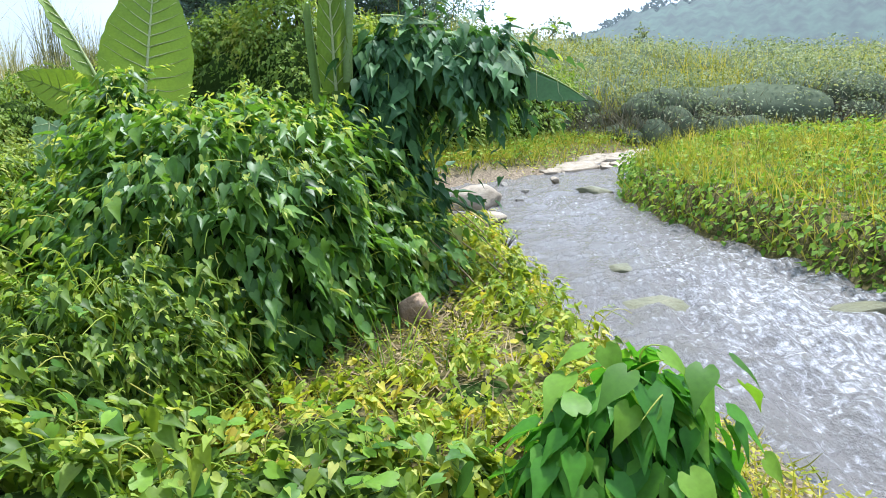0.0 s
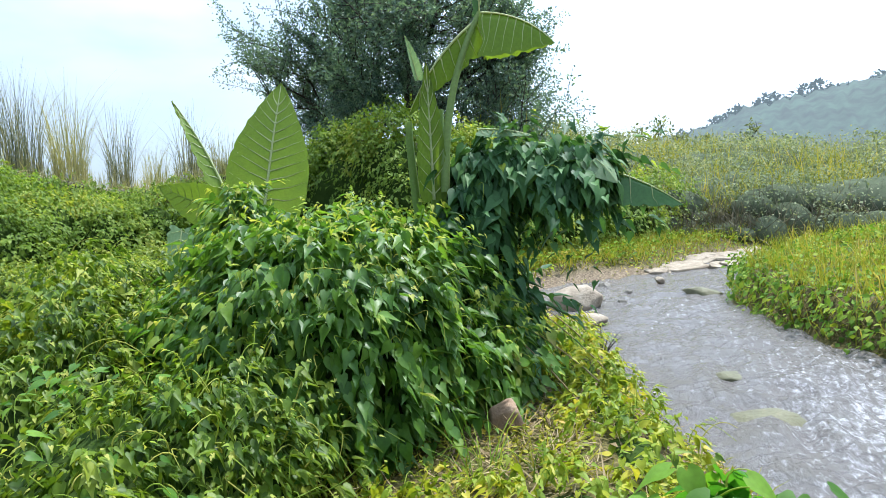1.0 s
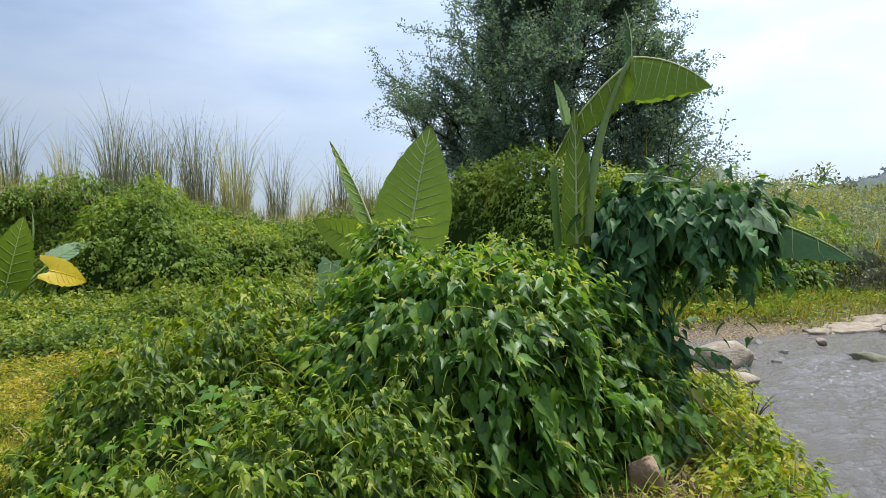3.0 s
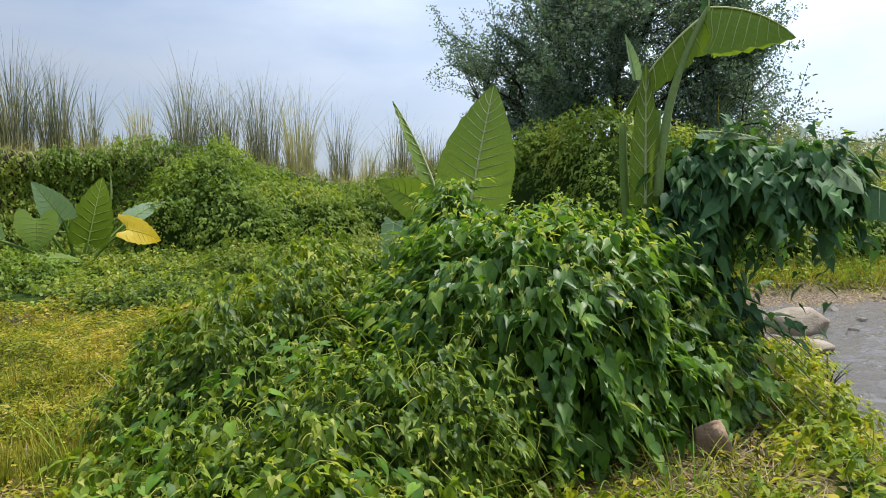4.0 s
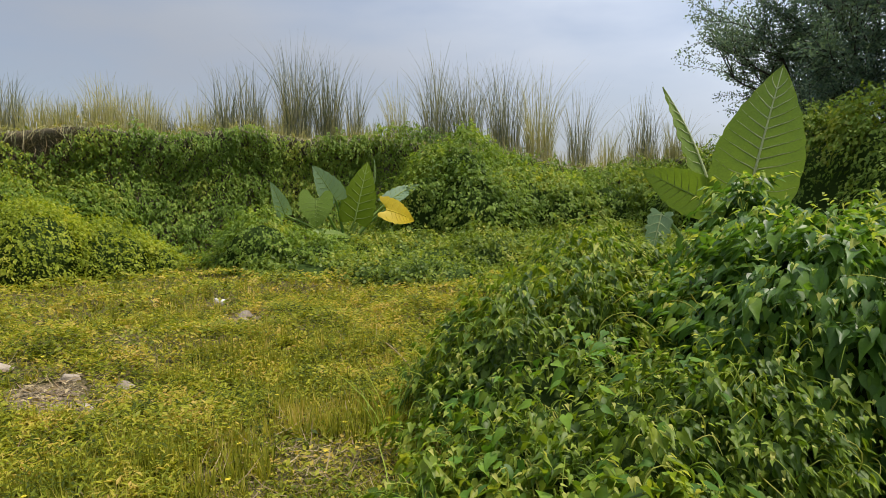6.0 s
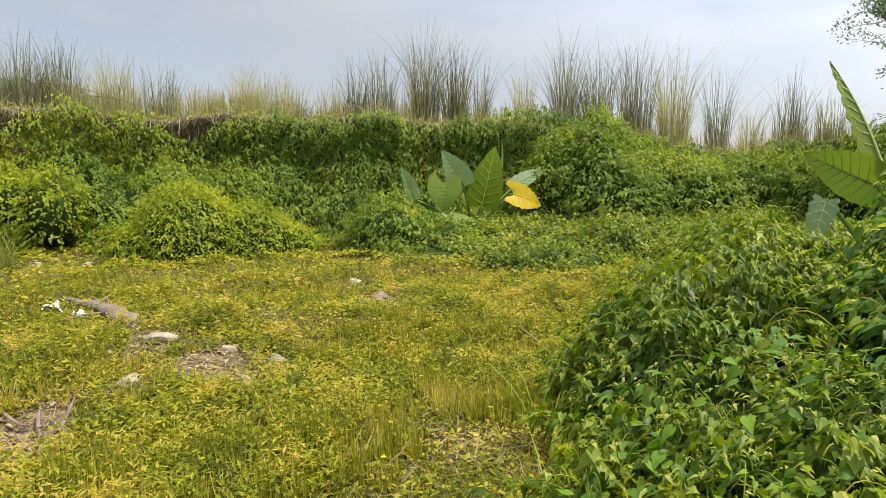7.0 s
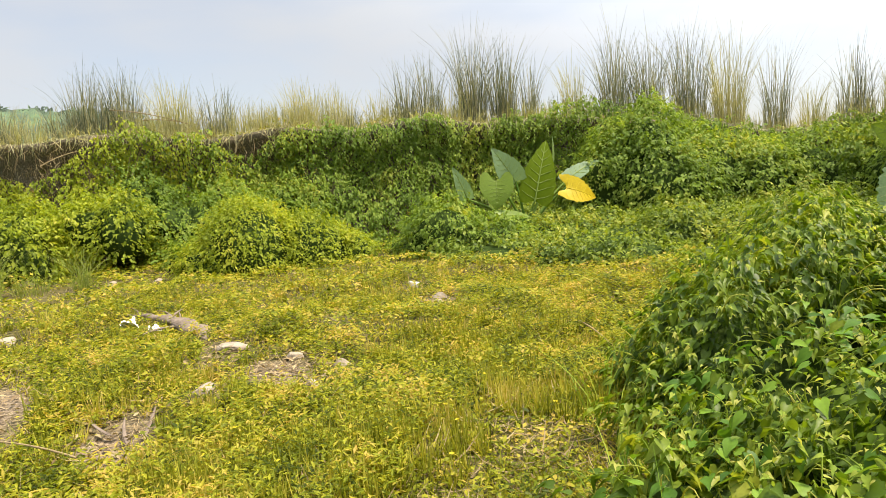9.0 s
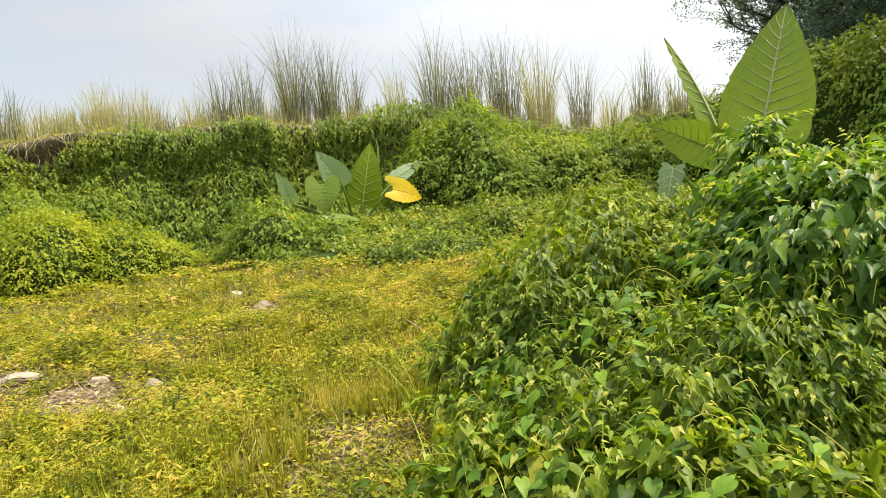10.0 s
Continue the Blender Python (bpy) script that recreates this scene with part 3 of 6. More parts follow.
BARE = [(0.3, 11.6, 1.6, 0.8, 0.3), (-6.1, -0.95, 0.55, 0.28, 1.0), (-5.3, -1.1, 0.4, 0.22, 0.7), (-6.9, -1.6, 0.6, 0.3, 0.7), (-5.6, 1.0, 0.4, 0.2, 0.5), (-4.75, -0.25, 0.3, 0.2, 0.6), (-7.2, 3.35, 0.4, 0.2, 0.5), (-6.6, 0.75, 0.28, 0.16, 0.3), (-5.7, 1.2, 0.2, 0.14, 0.35), (-8.3, 0.45, 0.6, 0.18, 0.3), (-5.0, -0.1, 0.35, 0.2, 0.35), (-6.0, 0.6, 0.25, 0.14, 0.3), (-5.4, 0.9, 0.22, 0.15, 0.35), (-7.6, -1.4, 0.4, 0.15, 0.4), (-5.2, -0.8, 0.3, 0.16, 0.25), (-0.1, 4.3, 0.4, 0.6, 0.25), (-8.3, 3.4, 0.4, 0.14, 0.3)]
build_ground()


def build_water():
    xs, ys = np.arange(-1.2, 15, 0.07), np.arange(-6, 16.2, 0.07)
    X, Y = np.meshgrid(xs, ys, indexing="ij")
    d, isle = channel_distance(X, Y)
    rapid = np.exp(-(((X - 2.2) / 0.9) ** 2 + ((Y - 5.0) / 2.2) ** 2)) + 0.8 * np.exp(-(((X - 2.6) / 1.2) ** 2 + ((Y - 2.6) / 2.0) ** 2)) + 0.5 * np.exp(-(((X - 1.4) / 0.7) ** 2 + ((Y - 9.0) / 1.6) ** 2))
    amp = 0.010 + 0.02 * rapid
    Z = WATER_Z + amp * (np.sin(9 * X + 5 * Y + 2.2 * np.sin(4.1 * Y - 2 * X)) + 0.8 * np.sin(14 * X - 6 * Y + 2 * np.sin(6 * X + 3.3 * Y)) + 0.5 * np.sin(23 * X + 17 * Y + 3 * np.sin(9 * Y)))
    # only where the stream runs
    keep = d < 0.6
    nx, ny = X.shape
    i, j = np.meshgrid(np.arange(nx - 1), np.arange(ny - 1), indexing="ij")
    F = np.stack([i * ny + j, (i + 1) * ny + j, (i + 1) * ny + j + 1, i * ny + j + 1], -1).reshape(-1, 4)
    ok = keep.ravel()[F].all(1)
    F = F[ok]
    used, inv = np.unique(F, return_inverse=True)
    V = np.stack([X, Y, Z], -1).reshape(-1, 3)[used]
    me = np_mesh("stream", V, inv.reshape(-1, 4), WATER, True)
    att = me.attributes.new("rapid", "FLOAT", "POINT")
    att.data.foreach_set("value", np.minimum(rapid, 1.2).ravel()[used].astype(np.float32))
    tagged(new("water", me), "shallow grey-brown stream rippling over stones", "stream", kind="structure")


build_water()


# ---- distance ----
def build_hills():
    def ridge(name, az0, az1, r, tops, mat, label):
        az = np.linspace(az0, az1, 220)
        crest = np.interp(az, [t[0] for t in tops], [t[1] for t in tops])
        rough = 0.25 * np.abs(np.sin(az * 9.1 + 2 * np.sin(az * 3.3))) + 0.18 * np.abs(np.sin(az * 23 + np.sin(az * 7))) + 0.1 * np.abs(np.sin(az * 61))
        el = crest + rough * np.clip(crest - 1.5, 0, 1)
        V, F = [], []
        rows = 7
        for i in range(len(az)):
            for j in range(rows):
                k = j / (rows - 1)
                R = r + 70 * k
                z = 1.5 + math.tan(radians(el[i])) * R * math.sin(k * math.pi / 2) if j else 0.0
                V.append(polar(az[i], R, z + (0.6 * math.sin(az[i] * 13 + j * 2) if 0 < j < rows - 1 else 0)))
            if i:
                for j in range(rows - 1):
                    F.append(((i - 1) * rows + j, i * rows + j, i * rows + j + 1, (i - 1) * rows + j + 1))
        tagged(new(name, np_mesh(name, np.array(V), np.array(F), mat, True)), label, "hill", kind="structure")
    def treetops(az0, az1, n, tops, mat, label, seed):
        r = np.random.default_rng(seed)
        blobs = []
        for k in range(n):
            a = r.uniform(az0, az1)
            el = np.interp(a, [t[0] for t in tops], [t[1] for t in tops]) * r.uniform(0.72, 1.0)
            R = 255.0
            s = r.uniform(1.2, 3.6)
            blobs.append((*polar(a, R, 1.5 + R * math.tan(radians(el))), s, s, s * r.uniform(0.7, 1.3)))
        p, nn = on_blobs(blobs, 1.1, 0.6, 0.5, -5)
        V, F = scatter(DART, p, rng.normal(size=p.shape), nn + rng.normal(0, 0.6, p.shape), rng.uniform(0.8, 2.2, len(p)), rng.uniform(1.5, 3.5, len(p)))
        tagged(new("backdrop", np_mesh("backdrop", V, F, mat)), label, "woods", kind="structure")
    treetops(45, 82, 420, [(45, 7.2), (60, 7.0), (68, 5.9), (76, 4.9), (79, 3.4), (84, 2.6)], HILL_RIGHT, "treetops with haze mixed in as glow, on the hill beyond the stream", 5)
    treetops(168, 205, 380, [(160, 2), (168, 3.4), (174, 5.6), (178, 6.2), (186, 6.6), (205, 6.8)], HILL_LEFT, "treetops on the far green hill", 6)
    ridge("backdrop", 20, 95, 190, [(20, 7), (45, 7.5), (60, 7.0), (68, 5.8), (76, 4.8), (79, 3.5), (84, 2.8), (95, 2.0)], HILL_RIGHT, "wooded hill with blue-grey haze painted in, beyond the stream")
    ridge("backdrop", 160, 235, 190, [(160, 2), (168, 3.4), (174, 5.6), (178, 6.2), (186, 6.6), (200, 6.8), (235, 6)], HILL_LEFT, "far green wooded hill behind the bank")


build_hills()


# ---- stones ----
def stone(at, size, mat, label, seed, category="stone", turn=0.0, flat=1.0, group=""):
    r = np.random.default_rng(seed)
    V, F = sphere_arrays(28, 18)
    ph = r.uniform(0, 6, 6)
    bump = 0.14 * np.sin(2.3 * V[:, 0] + ph[0]) * np.sin(2.1 * V[:, 1] + ph[1]) + 0.08 * np.sin(4.5 * V[:, 2] + 3.3 * V[:, 0] + ph[2]) + 0.03 * np.sin(9 * V[:, 1] + 5 * V[:, 0] + ph[3]) * np.sin(8 * V[:, 2] + ph[4])
    # broken faces, as on stones that split
    P = V * (1 + bump)[:, None]
    for k in range(16):
        nn = unit(r.normal(size=3))
        over = np.maximum(P @ nn - r.uniform(0.5, 0.74), 0)
        P -= over[:, None] * nn * 0.88
    P = P * (1 + 0.012 * np.sin(17 * P[:, 0] + 13 * P[:, 1] + ph[5]) * np.sin(19 * P[:, 2] + 7 * P[:, 1]))[:, None]
    P = P * np.array(size) * 0.6
    me = np_mesh("stone", P, F, mat, True)
    ob = new("stone", me)
    ob.location, ob.rotation_euler = at, (0, 0, turn)
    return tagged(ob, label, category, group)


def slab(at, size, label, seed, turn=0.0, tilt=6.0, group=""):
    """Bedded rock: two or three angular sheets lying on one another, each a part."""
    r = np.random.default_rng(seed)
    owner = thing("rock_slab", at, label, "stone", group)
    owner.rotation_euler = (radians(tilt), radians(r.uniform(-5, 5)), turn)
    z = -size[2]
    for k in range(2):
        n = 12
        a = np.sort(np.linspace(0, 6.283, n, endpoint=False) + r.uniform(-0.2, 0.2, n))
        rad = r.uniform(0.7, 1.1, n) * (1.0 - 0.22 * k)
        x, y = rad * np.cos(a) * size[0] * 0.5 + r.uniform(-0.08, 0.08) * size[0], rad * np.sin(a) * size[1] * 0.5 + r.uniform(-0.05, 0.12) * size[1]
        h = size[2] * r.uniform(0.45, 0.75)
        rings = []
        for kk, zz in ((1.0, z), (1.01, z + h * 0.5), (1.0, z + h * 0.96), (0.975, z + h), (0.6, z + h * 1.02), (0.25, z + h * 1.0)):
            rings.append(np.stack([x * kk, y * kk, np.full(n, zz) + r.normal(0, 0.012, n)], -1))
        V = np.concatenate(rings)
        F = [(q * n + i, q * n + (i + 1) % n, (q + 1) * n + (i + 1) % n, (q + 1) * n + i) for q in range(5) for i in range(n)]
        c = 5 * n
        V = np.concatenate([V, [V[c:c + n].mean(0)]])
        F += [(len(V) - 1, c + i, c + (i + 1) % n, c + (i + 2) % n) for i in range(0, n, 2)]
        part("sheet", np_mesh("sheet", V, np.array(F), PALESTONE), owner)
        z += h * 0.92
    return owner


stone((-0.33, 3.98, 0.03), (0.24, 0.23, 0.24), BROWNSTONE, "rounded brown boulder half under dead leaves beside the vines", 1)
stone((0.16, 9.15, -0.19), (0.72, 0.56, 0.62), PALESTONE, "grey boulder at the water's edge", 2, turn=0.3)
stone((0.22, 8.05, -0.23), (0.62, 0.42, 0.16), PALESTONE, "flat pale stone on the shore", 3)
stone((1.32, 4.85, -0.275), (0.42, 0.34, 0.15), WETSTONE, "mossy wet stone breaking the water", 4, turn=0.5)
stone((1.45, 11.05, -0.2), (0.16, 0.14, 0.14), PALESTONE, "small white stone on the wet shore", 5)
stone((1.9, 9.9, -0.24), (0.5, 0.3, 0.16), WETSTONE, "dark wet stone in midstream", 6)
stone((2.7, 4.6, -0.285), (0.6, 0.24, 0.12), WETSTONE, "dark wet stone in midstream", 7, turn=-0.3)
stone((1.35, 5.9, -0.30), (0.5, 0.3, 0.14), WETSTONE, "dark wet stone in midstream", 8)
for k, (x, y, sx, sy, sz, tr) in enumerate([(2.1, 12.7, 1.5, 1.0, 0.13, 0.5), (3.0, 13.7, 1.4, 0.9, 0.15, 0.3), (1.55, 12.25, 0.6, 0.4, 0.10, 0), (2.95, 12.9, 0.9, 0.5, 0.09, 0.8), (3.7, 14.5, 1.2, 0.7, 0.15, 0.2), (2.45, 13.5, 1.3, 0.7, 0.13, 0.1)]):
    slab((x, y, -0.2), (sx, sy, sz), "flat tilted slab of bedded brown rock beside the water", 20 + k, tr, 5 + 2 * k, "slabs by the stream")
for k, (x, y, s) in enumerate([(-0.05, 8.6, 0.14), (0.35, 8.75, 0.12), (0.75, 9.4, 0.16), (0.45, 9.6, 0.2), (0.9, 10.3, 0.12), (0.15, 7.4, 0.13), (0.6, 10.9, 0.2), (-0.3, 8.4, 0.12)]):
    stone((x, y, WATER_Z + 0.01), (s, s * 0.8, s * 0.6), STONE, "small wet cobble on the muddy shore", 40 + k, group="shore cobbles")
FIELD_STONES = [(-8.37, 3.64, 0.22, "white stone in the short grass"), (-5.54, 1.54, 0.16, "round brown stone in the grass"), (-6.42, 0.83, 0.25, "grey-brown stone in the grass"), (-5.13, 1.15, 0.14, "pale stone in dead grass"),
                (-12.6, 1.64, 0.22, "white stone in the short grass"), (-5.25, -0.99, 0.14, "flat pale stone on bare earth"), (-5.98, 1.27, 0.15, "grey stone in the grass"), (-7.2, 3.4, 0.2, "brown stone in the grass"),
                (-12.4, 0.2, 0.2, "pale stone in the short grass"), (-12.6, 0.9, 0.2, "pale stone in the short grass"), (-13.9, -1.04, 0.25, "pale stone in the short grass"), (-14.6, -2.5, 0.55, "large pale stone beside the tufts of grass"), (-5.33, 0.42, 0.18, "grey stone in the grass"), (-8.7, -1.0, 0.25, "grey stone in the grass"),
                (-7.0, 3.25, 0.14, "brown stone in the grass")]
for k, (x, y, s, lab) in enumerate(FIELD_STONES):
    stone((x, y, float(ground_z(x, y)) + s * 0.15), (s, s * 0.8, s * 0.6), WHITESTONE if "white" in lab else PALESTONE, lab, 60 + k, turn=k * 0.7, group="stones in the field")


# ---- elephant-ear plants ----
def ear_leaf(owner, base, tip, up, width, bulge=0.12, cup=0.15, mat=None, notch=0.25, seed=0, ribs=8, ragged=0.02, hang=0.0, rib=None):
    """One arrow-shaped blade with a pale midrib and side ribs."""
    r = np.random.default_rng(seed)
    base, tip, up = np.array(base, float), np.array(tip, float), np.array(up, float)
    ax = tip - base
    L = np.linalg.norm(ax)
    y = ax / L
    up = unit(up - (up @ y) * y)
    x = np.cross(y, up)
    nu, nv = 26, 15
    ph = r.uniform(0, 6, 3)

    def at(u, v):
        w = width * 0.5 * np.sin(math.pi * np.clip(u * 0.86 + 0.14, 0, 1) ** 0.62) ** 0.85 * (1 + ragged * np.sin(37 * u + ph[0]) + ragged * np.sin(61 * u + ph[1]))
        a = np.abs(v)
        drop, reach = math.sin(radians(hang)), math.cos(radians(hang))
        back = -notch * L * smooth((a - 0.12) / 0.6) * np.clip(1 - u * 3.2, 0, 1) ** 1.5
        h = bulge * L * 4 * u * (1 - u) + cup * w * a + 0.012 * L * np.sin(46 * u - 16 * a + ph[2]) * a - drop * w * a
        return base + y * (u * L + back)[..., None] + x * (v * w)[..., None] * reach + up * h[..., None]
    U, Vv = np.meshgrid(np.linspace(0, 1, nu), np.linspace(-1, 1, nv), indexing="ij")
    P = at(U, Vv).reshape(-1, 3)
    i, j = np.meshgrid(np.arange(nu - 1), np.arange(nv - 1), indexing="ij")
    F = np.stack([i * nv + j, i * nv + j + 1, (i + 1) * nv + j + 1, (i + 1) * nv + j], -1).reshape(-1, 4)
    loc = np.array(owner.location)
    blade = part("leaf", np_mesh("leaf", P - loc, F, mat or EAR, True), owner)
    t = np.linspace(0, 0.97, 12)
    off = up * 0.003
    paths = [(at(t, np.zeros(12)) + off, np.linspace(0.013, 0.003, 12) * L)]
    part("midrib", np_mesh("midrib", *(lambda a: (a[0] - loc, a[1]))(tubes(paths, 6)), rib or RIB, True), blade)
    for k in range(ribs):
        u0 = 0.03 + 0.85 * k / ribs
        for sgn in (-1, 1):
            s = np.linspace(0, 0.93, 7)
            V, F = tubes([(at(np.clip(u0 + 0.13 * s, 0, 1), sgn * s) + off, np.linspace(0.0065, 0.001, 7) * L)], 4)
            part("side_rib", np_mesh("side_rib", V - loc, F, rib or RIB, True), blade)
    return blade


def petiole(owner, a, b, c, r0, r1, mat=None, name="leaf_stalk"):
    loc = np.array(owner.location)
    V, F = tubes([(bezier(a, b, c, 12), np.linspace(r0, r1, 12))], 10)
    return part(name, np_mesh(name, V - loc, F, mat or STALK, True), owner)


def plant_behind_bush():
    foot = np.array((-3.0, 6.6, 0.0))
    p = thing("elephant_ear_plant", foot, "tall elephant-ear plant with upright green leaves behind vines", "plant")
    b = np.array((-2.95, 6.56, 1.40))
    ear_leaf(p, b, (-2.78, 6.85, 2.66), (0.32, -0.92, 0.2), 0.82, 0.04, 0.1, seed=1, notch=0.12, ribs=11, ragged=0.012)
    petiole(p, foot, (-2.95, 6.5, 0.8), b, 0.05, 0.03)
    # a leaf seen edge-on, its halves folded together
    b2 = np.array((-3.38, 6.58, 1.55))
    ear_leaf(p, b2, (-3.95, 6.67, 2.56), (0.80, 0.42, 0.4), 0.3, 0.03, 0.1, seed=2, notch=0.06, hang=72)
    petiole(p, foot, (-3.15, 6.55, 0.9), b2, 0.045, 0.02)
    b3 = np.array((-3.30, 6.38, 1.34))
    ear_leaf(p, b3, (-3.96, 6.30, 1.66), (-0.15, -0.95, 0.15), 0.44, 0.05, 0.1, seed=3, notch=0.1, rib=RIB_GREEN)
    petiole(p, foot, (-3.05, 6.45, 0.7), b3, 0.04, 0.02)
    # a torn grey leaf hanging low
    b4 = np.array((-3.62, 6.1, 1.22))
    ear_leaf(p, b4, (-3.66, 5.95, 0.72), (0.5, -0.8, 0.3), 0.24, 0.03, 0.1, mat=EAR_PALE, seed=12, notch=0.05, ribs=5, ragged=0.09)
    petiole(p, foot, (-3.4, 6.3, 0.9), b4, 0.03, 0.015)


plant_behind_bush()


def plant_by_stream():
    p = thing("elephant_ear_plant", (-0.75, 5.05, 0.0), "tall ragged elephant-ear plant overgrown by dark vines", "plant")
    foot = np.array((-0.75, 5.05, 0.0))
    top = np.array((-0.80, 5.0, 2.0))
    petiole(p, foot, (-0.88, 5.03, 1.0), top, 0.09, 0.05)
    petiole(p, foot, (-1.02, 5.0, 0.9), (-1.0, 4.92, 1.92), 0.055, 0.025, PETIOLE, "old_sheath")
    # long stalk that carries the hanging leaf
    neck = np.array((-0.45, 5.04, 2.66))
    petiole(p, (-0.76, 4.92, 1.4), (-0.74, 4.94, 2.15), neck, 0.034, 0.02, PETIOLE)
    ear_leaf(p, (-0.44, 5.02, 2.65), (0.07, 4.88, 2.36), (0.4, -0.15, 0.9), 0.64, 0.09, 0.0, seed=4, notch=-0.2, hang=76, ragged=0.025)
    # big drooping leaf that turns its ribbed underside forward
    ear_leaf(p, (-0.46, 5.05, 2.62), (-1.0, 4.96, 1.97), (-0.45, -0.8, 0.45), 0.36, 0.09, -0.1, seed=5, notch=0.02, hang=55, ragged=0.05)
    # upright rolled leaf
    ear_leaf(p, (-0.85, 4.93, 1.35), (-0.84, 4.92, 2.34), (0.2, -0.95, 0.05), 0.21, 0.02, 0.3, seed=6, notch=0.02)
    ear_leaf(p, (-0.90, 4.88, 2.2), (-0.97, 4.86, 2.52), (0.6, -0.6, 0.3), 0.09, 0.02, 0.5, mat=EAR_PALE, seed=7, notch=0.02, ribs=3)
    # youngest leaf, reaching up
    ear_leaf(p, (-0.46, 5.04, 2.60), (-0.50, 5.05, 3.02), (0.75, -0.6, 0.1), 0.10, 0.08, 0.1, mat=SHADE_EAR, seed=8, notch=0.04, hang=60, ragged=0.12, ribs=3)
    # bowed leaf, coloured shade-dark, with the drip tip over the water
    b = np.array((0.22, 5.15, 1.52))
    petiole(p, foot, (-0.45, 5.16, 2.25), b, 0.05, 0.025)
    ear_leaf(p, b, (0.88, 4.98, 1.20), (0.35, -0.1, 0.95), 0.5, 0.06, 0.0, mat=SHADE_EAR, seed=9, notch=0.12, hang=70, ragged=0.05, ribs=4)
    ear_leaf(p, (-0.5, 5.0, 1.83), (-0.12, 5.02, 1.76), (0.1, -0.5, 0.9), 0.16, 0.04, 0.2, mat=EAR_PALE, seed=10, notch=0.05, hang=30)
    ear_leaf(p, (0.3, 4.95, 1.56), (0.44, 4.88, 1.38), (0.1, -0.5, 0.85), 0.24, 0.06, 0.0, mat=EAR_PALE, seed=11, notch=0.15, hang=20, ribs=3)


plant_by_stream()


def plant_by_bank():
    foot = np.array((-11.5, 7.85, 0.2))
    p = thing("elephant_ear_plant", foot, "cluster of elephant-ear leaves, one turned yellow, under the bank", "plant")
    # foot of the blade, tip, width, material, facing, depth of the lobes
    for k, (b, t, w, mat, up, lobes) in enumerate([
            ((-11.4, 6.40, 0.98), (-11.4, 6.10, 1.62), 0.30, EAR_PALE, (0.75, -0.35, 0.4), 0.05), ((-11.3, 7.02, 1.30), (-11.2, 6.93, 0.74), 0.66, EAR, (0.8, -0.45, 0.3), 0.28),
            ((-11.5, 7.62, 1.24), (-11.6, 7.14, 1.95), 0.56, EAR_PALE, (0.7, -0.5, 0.45), 0.08), ((-11.3, 7.92, 0.82), (-11.5, 8.44, 2.06), 0.70, EAR_DARK, (0.8, -0.55, 0.15), 0.05),
            ((-11.4, 8.40, 1.30), (-11.4, 8.52, 2.12), 0.14, EAR_PALE, (0.3, 0.9, 0.1), 0.04), ((-11.4, 8.86, 1.20), (-11.4, 9.80, 1.58), 0.42, EAR_PALE, (0.5, -0.4, 0.75), 0.1),
            ((-11.1, 8.58, 1.06), (-11.0, 9.28, 0.80), 0.56, EAR_YELLOW, (0.75, -0.45, 0.45), 0.26), ((-11.1, 6.92, 0.62), (-11.0, 7.68, 0.50), 0.34, EAR, (0.4, -0.3, 0.85), 0.1)]):
        b = np.array(b)
        ear_leaf(p, b, t, up, w, 0.06, 0.12, mat=mat, seed=20 + k, notch=lobes, ribs=7, ragged=0.03, rib=mat if mat is EAR_YELLOW else RIB_GREEN)
        petiole(p, foot, (foot + b) / 2 + np.array((0, 0, 0.15)), b, 0.035, 0.018)


plant_by_bank()


# ---- vines ----
def young_tips(pts, nrm, n, length=0.21):
    """Curling shoot tips that stand off the vines."""
    pick = rng.choice(len(pts), n, replace=False)
    paths = []
    for i in pick:
        a = pts[i]
        out = unit(nrm[i] + np.array((0, 0, 0.7)) + rng.normal(0, 0.5, 3))
        side = unit(np.cross(out, rng.normal(size=3)))
        L = length * (0.45 + 1.5 * rng.random() ** 2)
        t = np.linspace(0, 1, 7)[:, None]
        curl = rng.uniform(-1, 1)
        p = a + out * L * (t - 0.35 * t ** 2) + side * L * curl * 0.9 * t ** 2 + np.array((0, 0, -1)) * L * 0.35 * t ** 3
        paths.append((p, np.linspace(0.0036, 0.0018, 7)))
    return tubes(paths, 4)


def strands(p, nn, size, m=7, lift=0.05, droop=0.8):
    """Leafy shoots that start on a surface: leaf places, tip and blade directions, sizes, and how near each leaf is to the shoot's end."""
    n = len(p)
    up0 = np.clip(nn[:, 2:3], 0, 1)
    d = unit(nn * 0.55 + np.array((0, 0, 1.0)) * (up0 * 0.75 - droop * (1 - up0)) + rng.normal(0, 0.5, (n, 3)))
    side = unit(np.cross(d, nn) + rng.normal(0, 0.15, (n, 3)))
    L = size * m * 0.5 * rng.uniform(0.6, 1.4, n)
    t = (np.arange(m) + 0.4) / m
    a = p + nn * rng.uniform(-0.6, 1.0, n)[:, None] * lift
    pos = a[:, None] + d[:, None] * (L[:, None] * t)[..., None] + np.array((0, 0, -0.38)) * (L[:, None] * t ** 2)[..., None]
    sg = np.where(np.arange(m) % 2, 1.0, -1.0)
    q = (n, m, 3)
    tip, blade = hanging(np.repeat(nn, m, 0), 0.9, 0.36)
    tip = tip.reshape(q) + d[:, None] * 0.15 + side[:, None] * sg[None, :, None] * 0.4
    blade = blade.reshape(q)
    sz = size * (1.1 - 0.55 * t ** 2)[None] * rng.uniform(0.65, 1.3, (n, m))
    end = np.broadcast_to(t, (n, m)) * (0.35 + 0.65 * up0)
    return pos.reshape(-1, 3), tip.reshape(-1, 3), blade.reshape(-1, 3), sz.ravel(), end.ravel()


VINE_OWNERS = []


